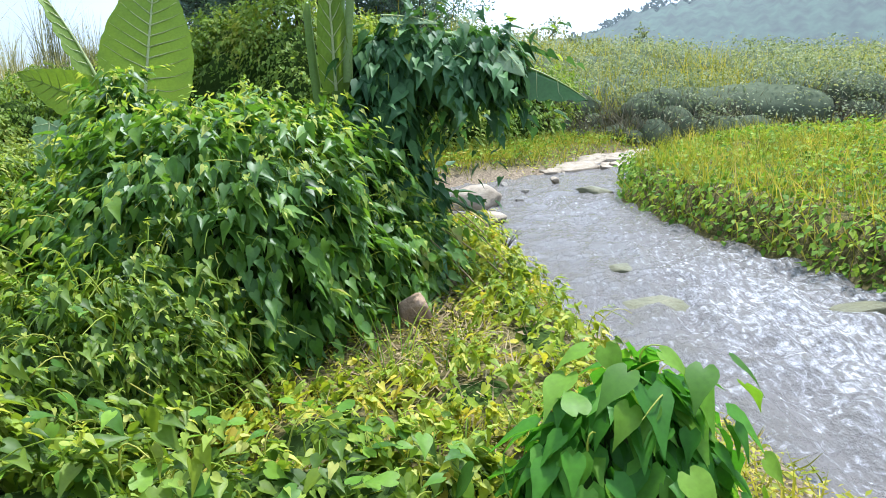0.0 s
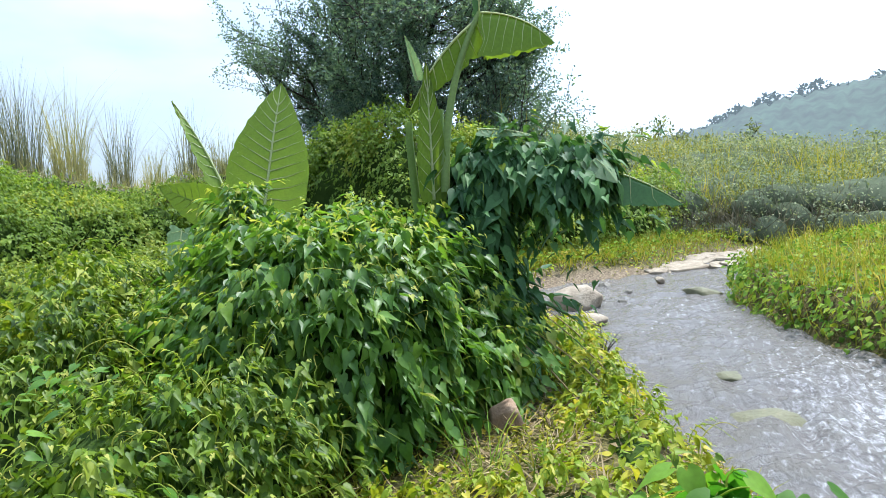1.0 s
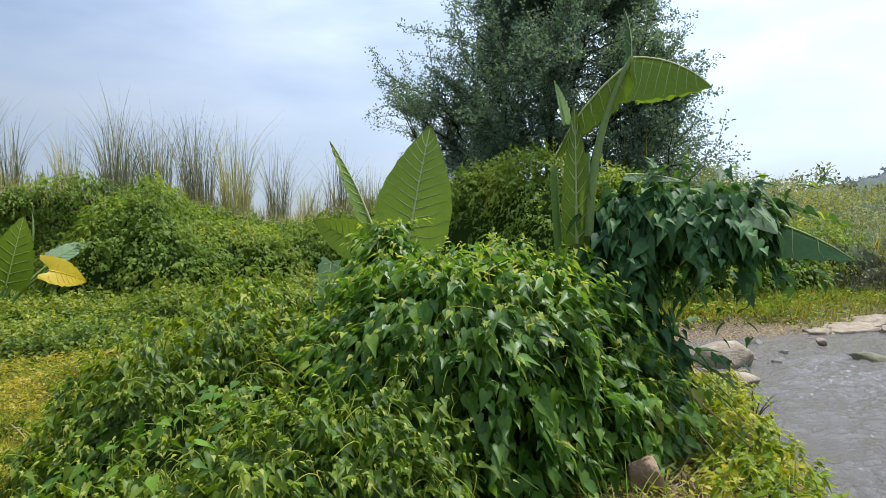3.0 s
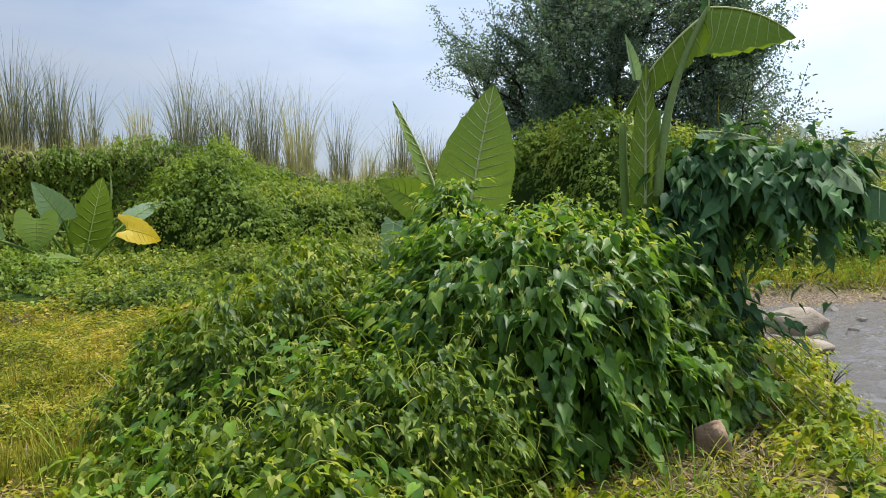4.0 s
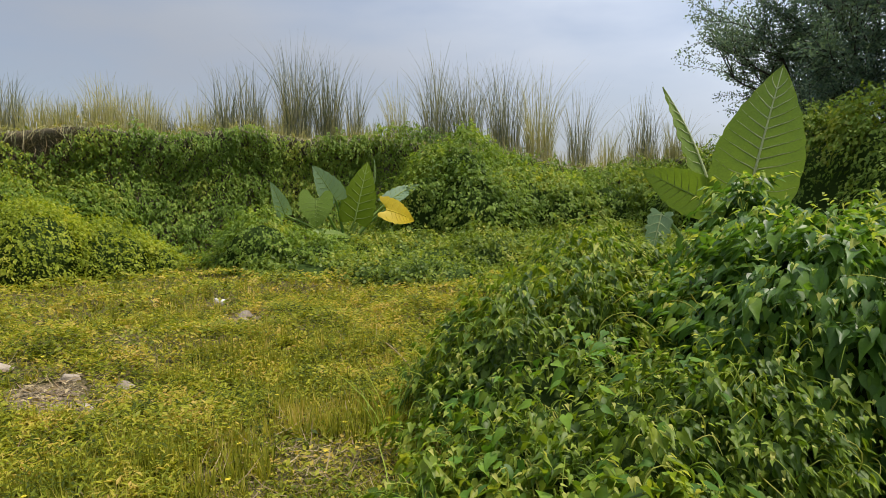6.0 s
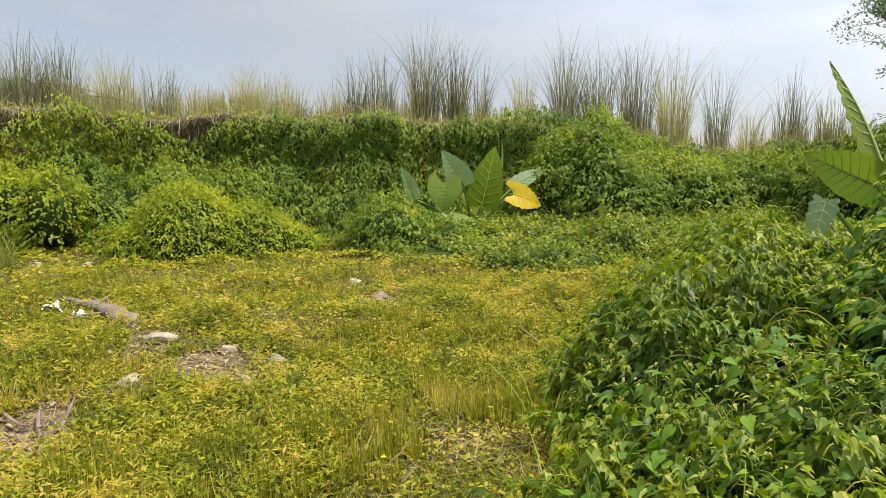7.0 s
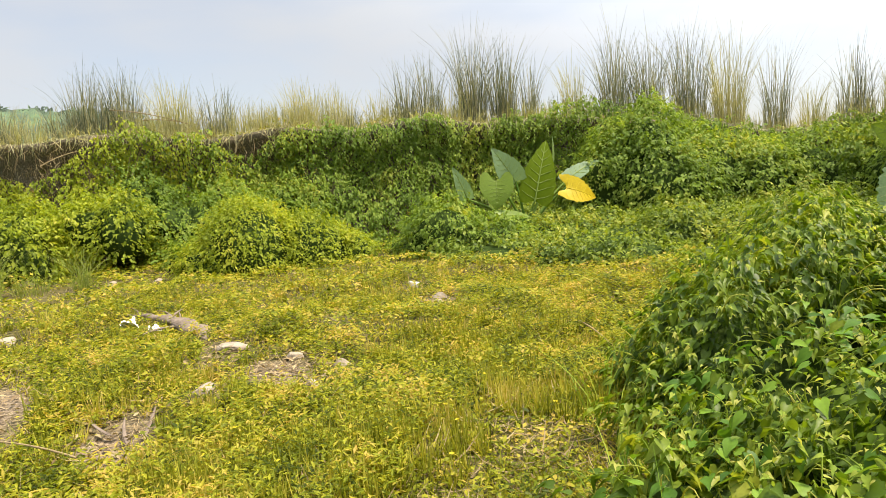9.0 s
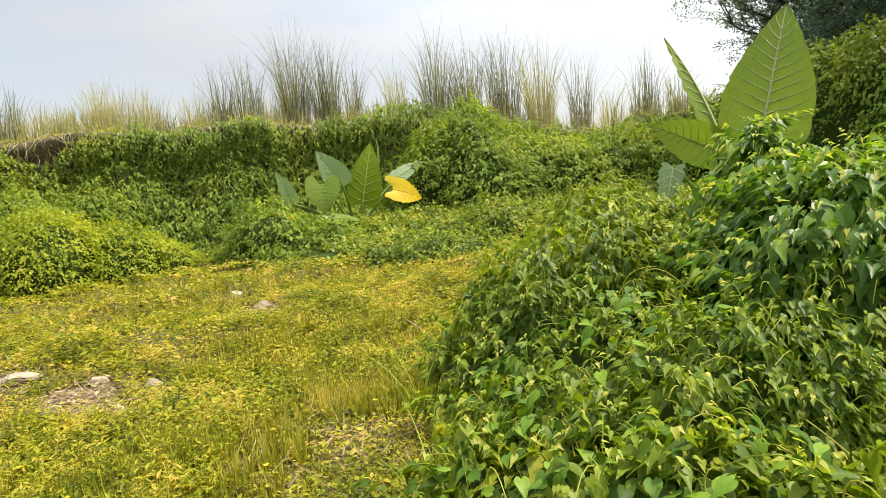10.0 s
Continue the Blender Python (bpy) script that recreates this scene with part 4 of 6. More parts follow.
def vine_thing(name, blobs, per_m2, size, label, mat=VINE, uneven=0.12, f=3.0, flat_share=0.5, shoot_share=0.16, young=0.15, tips=0, category="bush", lift=0.08, droop=0.8, floor=0.0, group="", shape=HEART, kind="", deep=0.80, hang=0.8, loose=0.45):
    c = np.array(blobs)[:, :3].mean(0)
    owner = thing(name, (c[0], c[1], 0), label, category, group, kind)
    VINE_OWNERS.append(owner)
    loc = np.array(owner.location)
    # inner shell painted dark where the bush would shade itself
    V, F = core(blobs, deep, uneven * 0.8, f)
    part("shade_fill", np_mesh("shade_fill", V - loc, F, SHADE, True), owner)
    Vs, Fs, k = [], [], 0
    Vy, Fy, ky = [], [], 0
    groups = []
    p, nn = on_blobs(blobs, per_m2 * flat_share, uneven, f, floor)
    tip, up = hanging(nn, hang, loose)
    groups.append((p + nn * rng.normal(-0.04, size * 0.4, len(p))[:, None], tip, up, size * (0.55 + 0.8 * rng.random(len(p)) ** 1.4), np.zeros(len(p))))
    if shoot_share:
        p, nn = on_blobs(blobs, per_m2 * shoot_share, uneven, f, floor + 0.04)
        groups.append(strands(p, nn, size, lift=lift, droop=droop))
    P, T, B, S, E = (np.concatenate(c) for c in zip(*groups))
    fresh = rng.random(len(P)) < young * 3.2 * np.clip(E - 0.42, 0, 1)
    for mask, big in ((~fresh, True), (fresh, False)):
        a, b = scatter(shape, P[mask], T[mask], B[mask], S[mask] * (1 if big else 0.62))
        if big:
            Vs.append(a), Fs.append(b)
        elif len(a):
            Vy.append(a), Fy.append(b)
            ky = len(a)
    me = np_mesh("foliage", np.concatenate(Vs) - loc, np.concatenate(Fs), mat)
    tagged(part("foliage", me, owner), kind="stuff")
    if ky:
        tagged(part("young_foliage", np_mesh("young_foliage", np.concatenate(Vy) - loc, np.concatenate(Fy), VINE_YOUNG), owner, "fresh yellow-green shoots"), kind="stuff")
    if tips:
        p, nn = on_blobs(blobs, per_m2 * 0.3, uneven, f, floor + 0.06)
        V, F = young_tips(p, nn, min(tips, len(p)))
        tagged(part("curling_growth", np_mesh("curling_growth", V - loc, F, VINE_YOUNG), owner, "thin curling yellow-green tendrils"), kind="stuff")
    return owner


MAIN_BUSH = [(-2.15, 4.5, 0.70, 0.38, 0.5, 0.80), (-1.75, 4.5, 0.45, 0.5, 0.75, 0.76), (-1.3, 4.45, 0.4, 0.52, 0.8, 0.74), (-0.92, 4.5, 0.3, 0.42, 0.7, 0.70), (-0.55, 4.5, 0.12, 0.33, 0.5, 0.47),
             (-1.35, 3.75, 0.25, 0.62, 0.46, 0.62), (-1.9, 3.9, 0.3, 0.48, 0.5, 0.68), (-1.3, 5.1, 0.45, 0.6, 0.5, 0.66)]
LOW_BUSH = [(-2.75, 3.95, 0.2, 0.72, 0.7, 0.76), (-2.6, 3.1, 0.08, 0.84, 0.72, 0.62), (-2.0, 2.45, 0.08, 0.75, 0.62, 0.52), (-3.15, 3.35, 0.0, 0.62, 0.66, 0.46), (-3.1, 4.4, 0.12, 1.0, 0.8, 0.7), (-2.65, 2.5, 0.0, 0.48, 0.46, 0.33),
            (-1.6, 2.9, 0.05, 0.62, 0.5, 0.4)]
NEAR_BUSH = [(-1.15, 1.85, 0.0, 0.66, 0.4, 0.34), (-0.55, 2.0, -0.02, 0.55, 0.38, 0.3), (-1.85, 1.75, 0.0, 0.6, 0.4, 0.3), (-0.6, 1.45, -0.05, 0.9, 0.35, 0.18)]
CARPET = [(0.0, 2.2, -0.05, 0.5, 0.5, 0.18), (0.05, 2.95, -0.08, 0.55, 0.5, 0.17), (-0.55, 2.7, -0.08, 0.5, 0.4, 0.16), (0.35, 3.6, -0.1, 0.4, 0.6, 0.18), (0.2, 1.5, -0.05, 0.7, 0.5, 0.15), (0.25, 4.4, -0.1, 0.35, 0.55, 0.17), (0.05, 5.4, -0.1, 0.35, 0.6, 0.2), (-0.05, 6.3, -0.1, 0.35, 0.6, 0.2)]
CLUMP = [(0.47, 2.02, 0.16, 0.19, 0.2, 0.40), (0.3, 1.95, 0.1, 0.18, 0.2, 0.34), (0.58, 2.0, 0.12, 0.14, 0.18, 0.36)]
DRAPE = [(-0.3, 5.15, 1.46, 0.5, 0.28, 0.25), (0.08, 5.15, 1.43, 0.34, 0.24, 0.2), (0.28, 5.13, 1.42, 0.16, 0.16, 0.13), (-0.58, 5.1, 0.85, 0.3, 0.32, 0.8), (-0.45, 5.15, 0.35, 0.26, 0.32, 0.5)]
vine_thing("vine_bush", MAIN_BUSH, 1150, 0.084, "tall bush wholly covered in hanging heart-shaped vine leaves", tips=800, uneven=0.24, f=3.1, young=1.5, lift=0.13, flat_share=0.55, shoot_share=0.11, hang=1.3, loose=0.36, deep=0.74)
vine_thing("vine_bush", LOW_BUSH, 1450, 0.053, "low spreading mound of green heart-leaved vines", mat=LOW_VINE, tips=1300, young=1.9, uneven=0.26, f=3.7, flat_share=0.55, shoot_share=0.13, hang=1.0, loose=0.4, deep=0.62, lift=0.12)
vine_thing("vine_bush", NEAR_BUSH, 1050, 0.066, "low bright carpet of vines beside the path", mat=LOW_VINE, tips=320, young=1.8, lift=0.06, flat_share=0.6, shoot_share=0.14, uneven=0.14, f=4.0)
vine_thing("vine_carpet", CARPET, 620, 0.058, "bright trailing creepers on the stream bank", mat=COVER, tips=140, young=0.9, lift=0.03, uneven=0.07, category="ground cover", deep=0.55, f=5, floor=-0.16, hang=0.2)
vine_thing("vine_bush", CLUMP, 560, 0.112, "clump of broad green heart-shaped leaves by the stream", mat=BIG_VINE, tips=14, young=0.6, lift=0.03, flat_share=1.15, shoot_share=0, hang=0.95, loose=0.26, uneven=0.06)
vine_thing("vine_drape", DRAPE, 950, 0.112, "hanging curtain of vines, coloured shade-dark, over the elephant-ear plant", mat=SHADEVINE, tips=40, young=0.35, floor=-0.2, flat_share=1.25, shoot_share=0.03, hang=1.15, loose=0.26, lift=0.04, deep=0.84, uneven=0.08)


# ---- the bank's vines ----
def bank_vines():
    n = 21000
    az = rng.uniform(86, 202, n)
    s = rng.uniform(0.0, 1.12, n)
    rb, zt, zf = bank_at(az)
    # heights along the face rather than the plan, so that the steep part is covered too
    r = rb + np.interp(s, FACE[:, 1], FACE[:, 0])
    z = np.maximum(s, 0) * zt
    x, y = r * np.cos(np.radians(az)), r * np.sin(np.radians(az))
    P = np.stack([x, y, z], -1)
    b = lumps(P * np.array((1, 1, 0.8)), 1.1)
    # bare earth shows under the lip towards the left end
    left = smooth((az - 162) / 9)
    keep = s < 1.12 - 0.2 * left + 0.6 * left * np.clip(b, -0.5, 0.6)
    keep &= rng.random(n) < 1 - 0.2 * left
    out = unit(np.stack([-np.cos(np.radians(az)), -np.sin(np.radians(az)), np.full(n, 0.25)], -1))
    c = lumps(P * np.array((1, 1, 0.4)), 2.3)
    P = P + out * (0.1 + 0.45 * np.clip(b + 0.35, 0, 1) + 0.2 * np.clip(c, 0, 1) + 0.13 * lumps(P, 4.6) + rng.uniform(0, 0.1, n))[:, None]
    keep &= s < 1.02 + 0.1 * c
    p, t, u, sz, e = strands(P[keep], out[keep], 0.098, 7, 0.1, 0.9)
    V, F = scatter(RHOMB, p, t, u, sz, sz * 0.8)
    # darker creepers on one stretch, yellow-green ones towards the open field
    pale = np.repeat(smooth((np.degrees(np.arctan2(p[:, 1], p[:, 0])) % 360 - 160) / 20) > rng.random(len(p)), len(F) // len(p))
    for sel, mat, lab in ((~pale, BANKVINE, "curtain of green creepers hanging down the earth bank"), (pale, YELLOW_VINE, "curtain of yellow-green creepers hanging down the earth bank")):
        used, inv = np.unique(F[sel], return_inverse=True)
        ob = new("bank_vines", np_mesh("bank_vines", V[used], inv.reshape(F[sel].shape), mat))
        tagged(ob, lab, "vines", kind="stuff")
    # dry twigs and roots over the bare earth
    n = 4600
    az, s = rng.uniform(163, 203, n), rng.uniform(0.2, 0.98, n)
    rb, zt, zf = bank_at(az)
    r = rb + np.interp(s, FACE[:, 1], FACE[:, 0]) - rng.uniform(0.0, 0.15, n)
    p = np.stack([r * np.cos(np.radians(az)), r * np.sin(np.radians(az)), s * zt], -1)
    tip = rng.normal(0, 0.5, (n, 3)) + np.stack([-0.4 * np.cos(np.radians(az)), -0.4 * np.sin(np.radians(az)), rng.choice((-0.9, 0.8), n)], -1)
    V, F = scatter(GRASS, p, tip, rng.normal(size=(n, 3)), rng.uniform(0.15, 0.6, n), 0.011)
    tagged(new("dry_twigs", np_mesh("dry_twigs", V, F, STRAW)), "dry twigs and roots hanging over bare earth", "twigs", kind="stuff")
    # dry grass hanging over the lip
    n = 2600
    az = rng.uniform(112, 202, n)
    rb, zt, zf = bank_at(az)
    r = rb - 0.12 + rng.normal(0, 0.08, n)
    p = np.stack([r * np.cos(np.radians(az)), r * np.sin(np.radians(az)), zt + 0.02], -1)
    tip = np.stack([-np.cos(np.radians(az)), -np.sin(np.radians(az)), rng.normal(0.1, 0.9, n)], -1) + rng.normal(0, 0.5, (n, 3))
    V, F = scatter(GRASS, p, tip, rng.normal(0, 0.5, (n, 3)) + np.array((0, 0, -1.0)), rng.uniform(0.15, 0.6, n), 0.014)
    tagged(new("lip_grass", np_mesh("lip_grass", V, F, REED_PALE)), "dry grass hanging over the lip of the bank", "grass", kind="stuff")


bank_vines()
HUMP = [(*polar(135, 16.2, 1.25), 1.15, 1.1, 1.6), (*polar(132, 16.2, 0.8), 1.3, 1.2, 1.45), (*polar(138.8, 15.8, 0.6), 1.2, 1.1, 1.5), (*polar(134.5, 15.2, 0.4), 1.4, 1.0, 1.3), (*polar(127.5, 16.4, 0.5), 1.0, 1.0, 1.2)]
vine_thing("vine_hump", HUMP, 460, 0.095, "tall rounded heap of green creepers on the bank", mat=BANKVINE, shape=RHOMB, lift=0.15, uneven=0.32, f=2.0, young=0.0, floor=0.2, deep=0.72)
BACK = [(*polar(a, r, z), 1.5, 1.3, h) for a, r, z, h in [(98, 13.6, 1.0, 1.6), (103, 13.8, 1.1, 1.75), (108, 14.4, 1.0, 1.75), (113, 15.5, 0.8, 1.6), (93, 14.4, 0.7, 1.35), (118, 17, 0.6, 1.4), (124, 17.5, 0.6, 1.3), (88.5, 15.6, 0.4, 1.2), (84.5, 17.2, 0.4, 1.1)]]
vine_thing("vine_hump", BACK, 400, 0.095, "dense wall of creepers below the tree", mat=BANKVINE, shape=RHOMB, lift=0.15, uneven=0.34, f=1.9, young=0.0, floor=0.0, deep=0.72)
MOUND = [(-12.7, 2.45, 0.15, 1.05, 0.95, 1.08), (-12.7, 3.55, 0.05, 0.95, 0.9, 0.86), (-12.6, 1.7, 0.0, 0.6, 0.6, 0.6), (-12.5, 4.35, 0.0, 0.6, 0.55, 0.45)]
vine_thing("vine_mound", MOUND, 1000, 0.062, "rounded mound of bright yellow-green creepers in the field", mat=YELLOW_VINE, shape=RHOMB, uneven=0.10, f=2.4, lift=0.04, flat_share=0.8, shoot_share=0.09, young=0.25, hang=0.3, loose=0.4)
CLOSE = [(*polar(152.5, 12.9, 0.1), 0.9, 0.8, 0.75), (*polar(149, 12.6, 0.0), 0.8, 0.7, 0.65)]
vine_thing("vine_mound", CLOSE, 600, 0.08, "low green heap of creepers below the large leaves", mat=BANKVINE, shape=RHOMB, uneven=0.15, f=2, young=0.25)
SHRUBS = [(*polar(174, 15.6, 0.75), 1.3, 0.8, 0.7), (*polar(179.5, 15.4, 0.8), 1.1, 0.8, 0.75), (*polar(-175, 15.4, 0.3), 1.3, 0.9, 1.1), (*polar(-169, 15.8, 0.3), 1.4, 1.0, 1.2), (*polar(172.5, 13.7, 0.0), 0.7, 0.6, 0.5), (*polar(169.5, 15.9, 0.5), 1.1, 0.8, 1.15), (*polar(176.5, 16.3, 1.3), 0.9, 0.5, 0.8), (*polar(166, 16.2, 0.7), 1.1, 0.7, 1.1)]
for sh in SHRUBS:
    foot = 0.35 if sh[2] > 0.6 else 0.0
    vine_thing("shrub", [sh, (sh[0] + 0.5, sh[1] + 0.4, sh[2] - 0.1, sh[3] * 0.7, sh[4] * 0.7, sh[5] * 0.8)], 430, 0.082, "straggling green shrub at the foot of the bank", mat=BANKVINE if sh[1] > 0.9 else YELLOW_VINE, shape=RHOMB, floor=foot, deep=0.7, lift=0.12, uneven=0.3, f=2.6, young=0.2, category="shrub", group="shrubs under the bank")


def carpet():
    """The knee-high creepers between the field and the bank."""
    blobs = []
    for k in range(150):
        az, r = rng.uniform(112, 158), rng.uniform(6.5, 16.5)
        p = polar(az, r)
        edge = np.interp(az, [112, 122, 132, 140, 146, 152, 158], [6.3, 7.3, 9.0, 10.0, 10.6, 12.4, 14.5])
        if r < edge + 0.3:
            continue
        h = 0.22 + 0.35 * smooth((r - edge) / 4) * rng.uniform(0.6, 1.2)
        blobs.append((p[0], p[1], 0.0, rng.uniform(0.6, 1.2), rng.uniform(0.6, 1.2), h))
    # filler shells in the painted shade colour under the creepers
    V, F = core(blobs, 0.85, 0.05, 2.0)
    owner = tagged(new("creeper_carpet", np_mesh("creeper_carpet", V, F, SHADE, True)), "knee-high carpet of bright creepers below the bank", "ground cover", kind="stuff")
    p, nn = on_blobs(blobs, 300, 0.12, 3.0, 0.02)
    p = p + nn * rng.normal(0.01, 0.05, len(p))[:, None]
    tip, up = hanging(nn, 0.3, 0.5)
    V, F = scatter(DART, p, tip, up, 0.075 * rng.uniform(0.6, 1.4, len(p)), 0.13 * rng.uniform(0.6, 1.4, len(p)))
    tagged(part("foliage", np_mesh("foliage", V, F, CREEP), owner), kind="stuff")
    p, nn = on_blobs(blobs, 38, 0.12, 3.0, 0.05)
    p, t, u, sz, e = strands(p, nn, 0.075, 7, 0.06, 0.2)
    V, F = scatter(RHOMB, p, t, u, sz, sz * 1.1)
    tagged(part("shoots", np_mesh("shoots", V, F, CREEP), owner, "fresh shoots standing up"), kind="stuff")


carpet()


# ---- grass and herbs on the ground ----
def clear_of(p, blobs, k=0.62):
    ok = np.ones(len(p), bool)
    for b in blobs:
        ok &= (((p[:, 0] - b[0]) / b[3]) ** 2 + ((p[:, 1] - b[1]) / b[4]) ** 2) > k * k
    return ok


COVERED = MAIN_BUSH + LOW_BUSH + NEAR_BUSH + CLUMP + CARPET


def field_points(n, az0, az1, r0, r1, power=1.0):
    az = rng.uniform(az0, az1, n) + rng.normal(0, 7, n)
    r = r0 * (r1 / r0) ** (rng.random(n) ** power)
    r = r * (1 - 0.55 * rng.random(n) * np.exp(-(r - r0) / 0.5))
    p = np.stack([r * np.cos(np.radians(az)), r * np.sin(np.radians(az))], -1)
    d, isle = channel_distance(p[:, 0], p[:, 1])
    ok = (d > 0.12) & ~(isle & (p[:, 0] > 1.8)) & clear_of(p, COVERED)
    p, d = p[ok], d[ok]
    return np.concatenate([p, ground_z(p[:, 0], p[:, 1])[:, None]], 1), d


def bare_at(p):
    b = np.zeros(len(p))
    for cx, cy, sx, sy, k in BARE:
        b += k * np.exp(-(((p[:, 0] - cx) / sx) ** 2 + ((p[:, 1] - cy) / sy) ** 2))
    b = b * 2 * (1 + 0.9 * lumps(p, 5.0))
    for x, y, size, lab in FIELD_STONES:
        b += 1.3 * np.exp(-((p[:, 0] - x - 0.05) ** 2 + (p[:, 1] - y) ** 2) / (0.75 * size + 0.03) ** 2)
    return b


def field_cover():
    # blades
    p, d = field_points(92000, 118, 202, 1.6, 17, 0.8)
    p2, d2 = field_points(16000, 60, 118, 1.4, 14)
    p3, d3 = field_points(6000, -180, 180, 0.4, 1.9, 0.6)
    p4, d4 = field_points(26000, 200, 420, 1.4, 20)
    p = np.concatenate([p, p2, p3, p4])
    p = p[(rng.random(len(p)) > bare_at(p) * 1.1) & (rng.random(len(p)) < 0.72 + 0.7 * lumps(p, 6.5))]
    n = len(p)
    r = np.hypot(p[:, 0], p[:, 1])
    thick = np.clip(0.5 + 0.55 * lumps(p, 1.6) + 0.45 * lumps(p, 4.2), 0, 1.3) + 0.6 * smooth((7 - r) / 4)
    up = rng.normal(0, 1, (n, 3)) * np.array((1, 1, 0.05))
    tip = np.stack([rng.normal(0, 0.7, n), rng.normal(0, 0.7, n), np.ones(n)], -1)
    h = (0.035 + 0.065 * thick) * rng.uniform(0.5, 1.5, n)
    V, F = scatter(GRASS, p - np.array((0, 0, 0.01)), tip, up, h, 0.006 + 0.0009 * r)
    tagged(new("field_grass", np_mesh("field_grass", V, F, BLADE)), "short yellow-green grass of the field", "grass", kind="stuff")
    # low creeping herbs
    p, d = field_points(76000, 118, 202, 1.6, 17, 0.8)
    p2, d2 = field_points(26000, 60, 118, 1.3, 14)
    p3, d3 = field_points(4500, -180, 180, 0.4, 1.9, 0.6)
    p5, d5 = field_points(17000, 128, 186, 7.0, 14.5)
    p5[:, 2] += 0.05 * np.clip(lumps(p5, 3.0) + 0.3, 0, 1)
    p4, d4 = field_points(14000, 200, 420, 1.3, 16)
    p = np.concatenate([p, p2, p3, p4, p5])
    keep = (lumps(p, 1.1) + 0.4 * lumps(p, 3.1) > -0.75) & (rng.random(len(p)) > bare_at(p))
    p = p[keep]
    n = len(p)
    r = np.hypot(p[:, 0], p[:, 1])
    p[:, 2] += rng.uniform(0.01, 0.06, n) + (0.10 + 0.07 * smooth((r - 5) / 4)) * np.clip(lumps(p, 4.0) + 0.1, 0, 1) * smooth((r - 1.5) / 1.5)
    a = rng.uniform(0, 6.283, n)
    tip = np.stack([np.cos(a), np.sin(a), rng.normal(0.1, 0.35, n)], -1)
    up = np.stack([rng.normal(0, 0.4, n), rng.normal(0, 0.4, n), np.ones(n)], -1)
    s = (0.022 + 0.0040 * r) * rng.uniform(0.5, 1.5, n)
    V, F = scatter(DART, p, tip, up, s, s * 1.2)
    tagged(new("field_herbs", np_mesh("field_herbs", V, F, HERB)), "creeping yellow-green herbs among the grass", "ground cover", kind="stuff")
    # leafy sprigs standing in the grass
    p, d = field_points(17000, 122, 200, 1.7, 11)
    p2, d2 = field_points(24000, 126, 182, 1.9, 6.5)
    p2 = p2[~clear_of(p2, LOW_BUSH + NEAR_BUSH, 1.9) & (lumps(p2, 2.2) > -0.4)]
    p = np.concatenate([p, p2])
    p = p[(lumps(p, 1.3) > -0.25) & (rng.random(len(p)) > bare_at(p) * 1.5)]
    n, m = len(p), 9
    h = rng.uniform(0.07, 0.19, n)
    t = (np.arange(m) + 0.5) / m
    a = (np.arange(m) * 2.4)[None] + rng.uniform(0, 6.28, (n, 1))
    lean = rng.normal(0, 0.25, (n, 3)) * np.array((1, 1, 0))
    q = p[:, None] + (np.array((0, 0, 1.0)) + lean)[:, None] * (h[:, None] * t)[..., None]
    tip = np.stack([np.cos(a), np.sin(a), np.full((n, m), 0.45)], -1) + rng.normal(0, 0.2, (n, m, 3))
    up = np.stack([-0.4 * np.cos(a), -0.4 * np.sin(a), np.ones((n, m))], -1)
    s = (0.06 * (1.15 - 0.5 * t))[None] * rng.uniform(0.7, 1.35, (n, 1))
    V, F = scatter(RHOMB, q.reshape(-1, 3), tip.reshape(-1, 3), up.reshape(-1, 3), s.ravel(), s.ravel() * 0.5)
    tagged(new("field_sprigs", np_mesh("field_sprigs", V, F, HERB)), "narrow-leaved weeds standing in the grass", "weeds", kind="stuff")
    # tufts of blades
    p, d = field_points(8000, 120, 202, 1.7, 11)
    p = p[(lumps(p, 1.9) + 0.5 * lumps(p, 4.7) > 0.0) & (rng.random(len(p)) > bare_at(p) * 1.4)]
    n, m = len(p), 11
    a = rng.uniform(0, 6.283, (n, m))
    out = np.stack([np.cos(a), np.sin(a), np.zeros((n, m))], -1)
    q = p[:, None] + out * 0.012
    tip = out * rng.uniform(0.2, 1.3, (n, m, 1)) + np.array((0, 0, 1.0)) + rng.normal(0, 0.12, (n, m, 3))
    h = rng.uniform(0.08, 0.2, (n, 1)) * rng.uniform(0.5, 1.25, (n, m))
    V, F = scatter(GRASS, q.reshape(-1, 3), tip.reshape(-1, 3), -out.reshape(-1, 3), h.ravel(), 0.009)
    tagged(new("grass_tufts", np_mesh("grass_tufts", V, F, BLADE)), "small tufts of yellow-green grass in the field", "grass", kind="stuff")
    # dead stalks lying about
    p, d = field_points(20000, 125, 202, 2.0, 14)
    q = polar(91, 4.2)
    p2 = np.stack([q[0] + rng.normal(-0.1, 0.35, 800), q[1] + rng.normal(-0.2, 0.7, 800)], -1)
    p2 = np.concatenate([p2, ground_z(p2[:, 0], p2[:, 1])[:, None]], 1)
    keep = rng.random(len(p)) < 0.3 + 0.4 * bare_at(p)
    p = np.concatenate([p[keep], p2])
    n = len(p)
    a = rng.uniform(0, 6.283, n)
    p[:, 2] += 0.03
    tip = np.stack([np.cos(a), np.sin(a), rng.normal(0, 0.18, n)], -1)
    up = np.tile((0, 0, 1.0), (n, 1)) + rng.normal(0, 0.2, (n, 3))
    V, F = scatter(GRASS, p, tip, up, rng.uniform(0.06, 0.24, n), rng.uniform(0.004, 0.010, n))
    q = []
    for cx, cy, sx, sy, k in BARE[1:]:
        m = int(120 * k)
        q.append(np.stack([rng.normal(cx, sx * 0.8, m), rng.normal(cy, sy * 0.8, m)], -1))
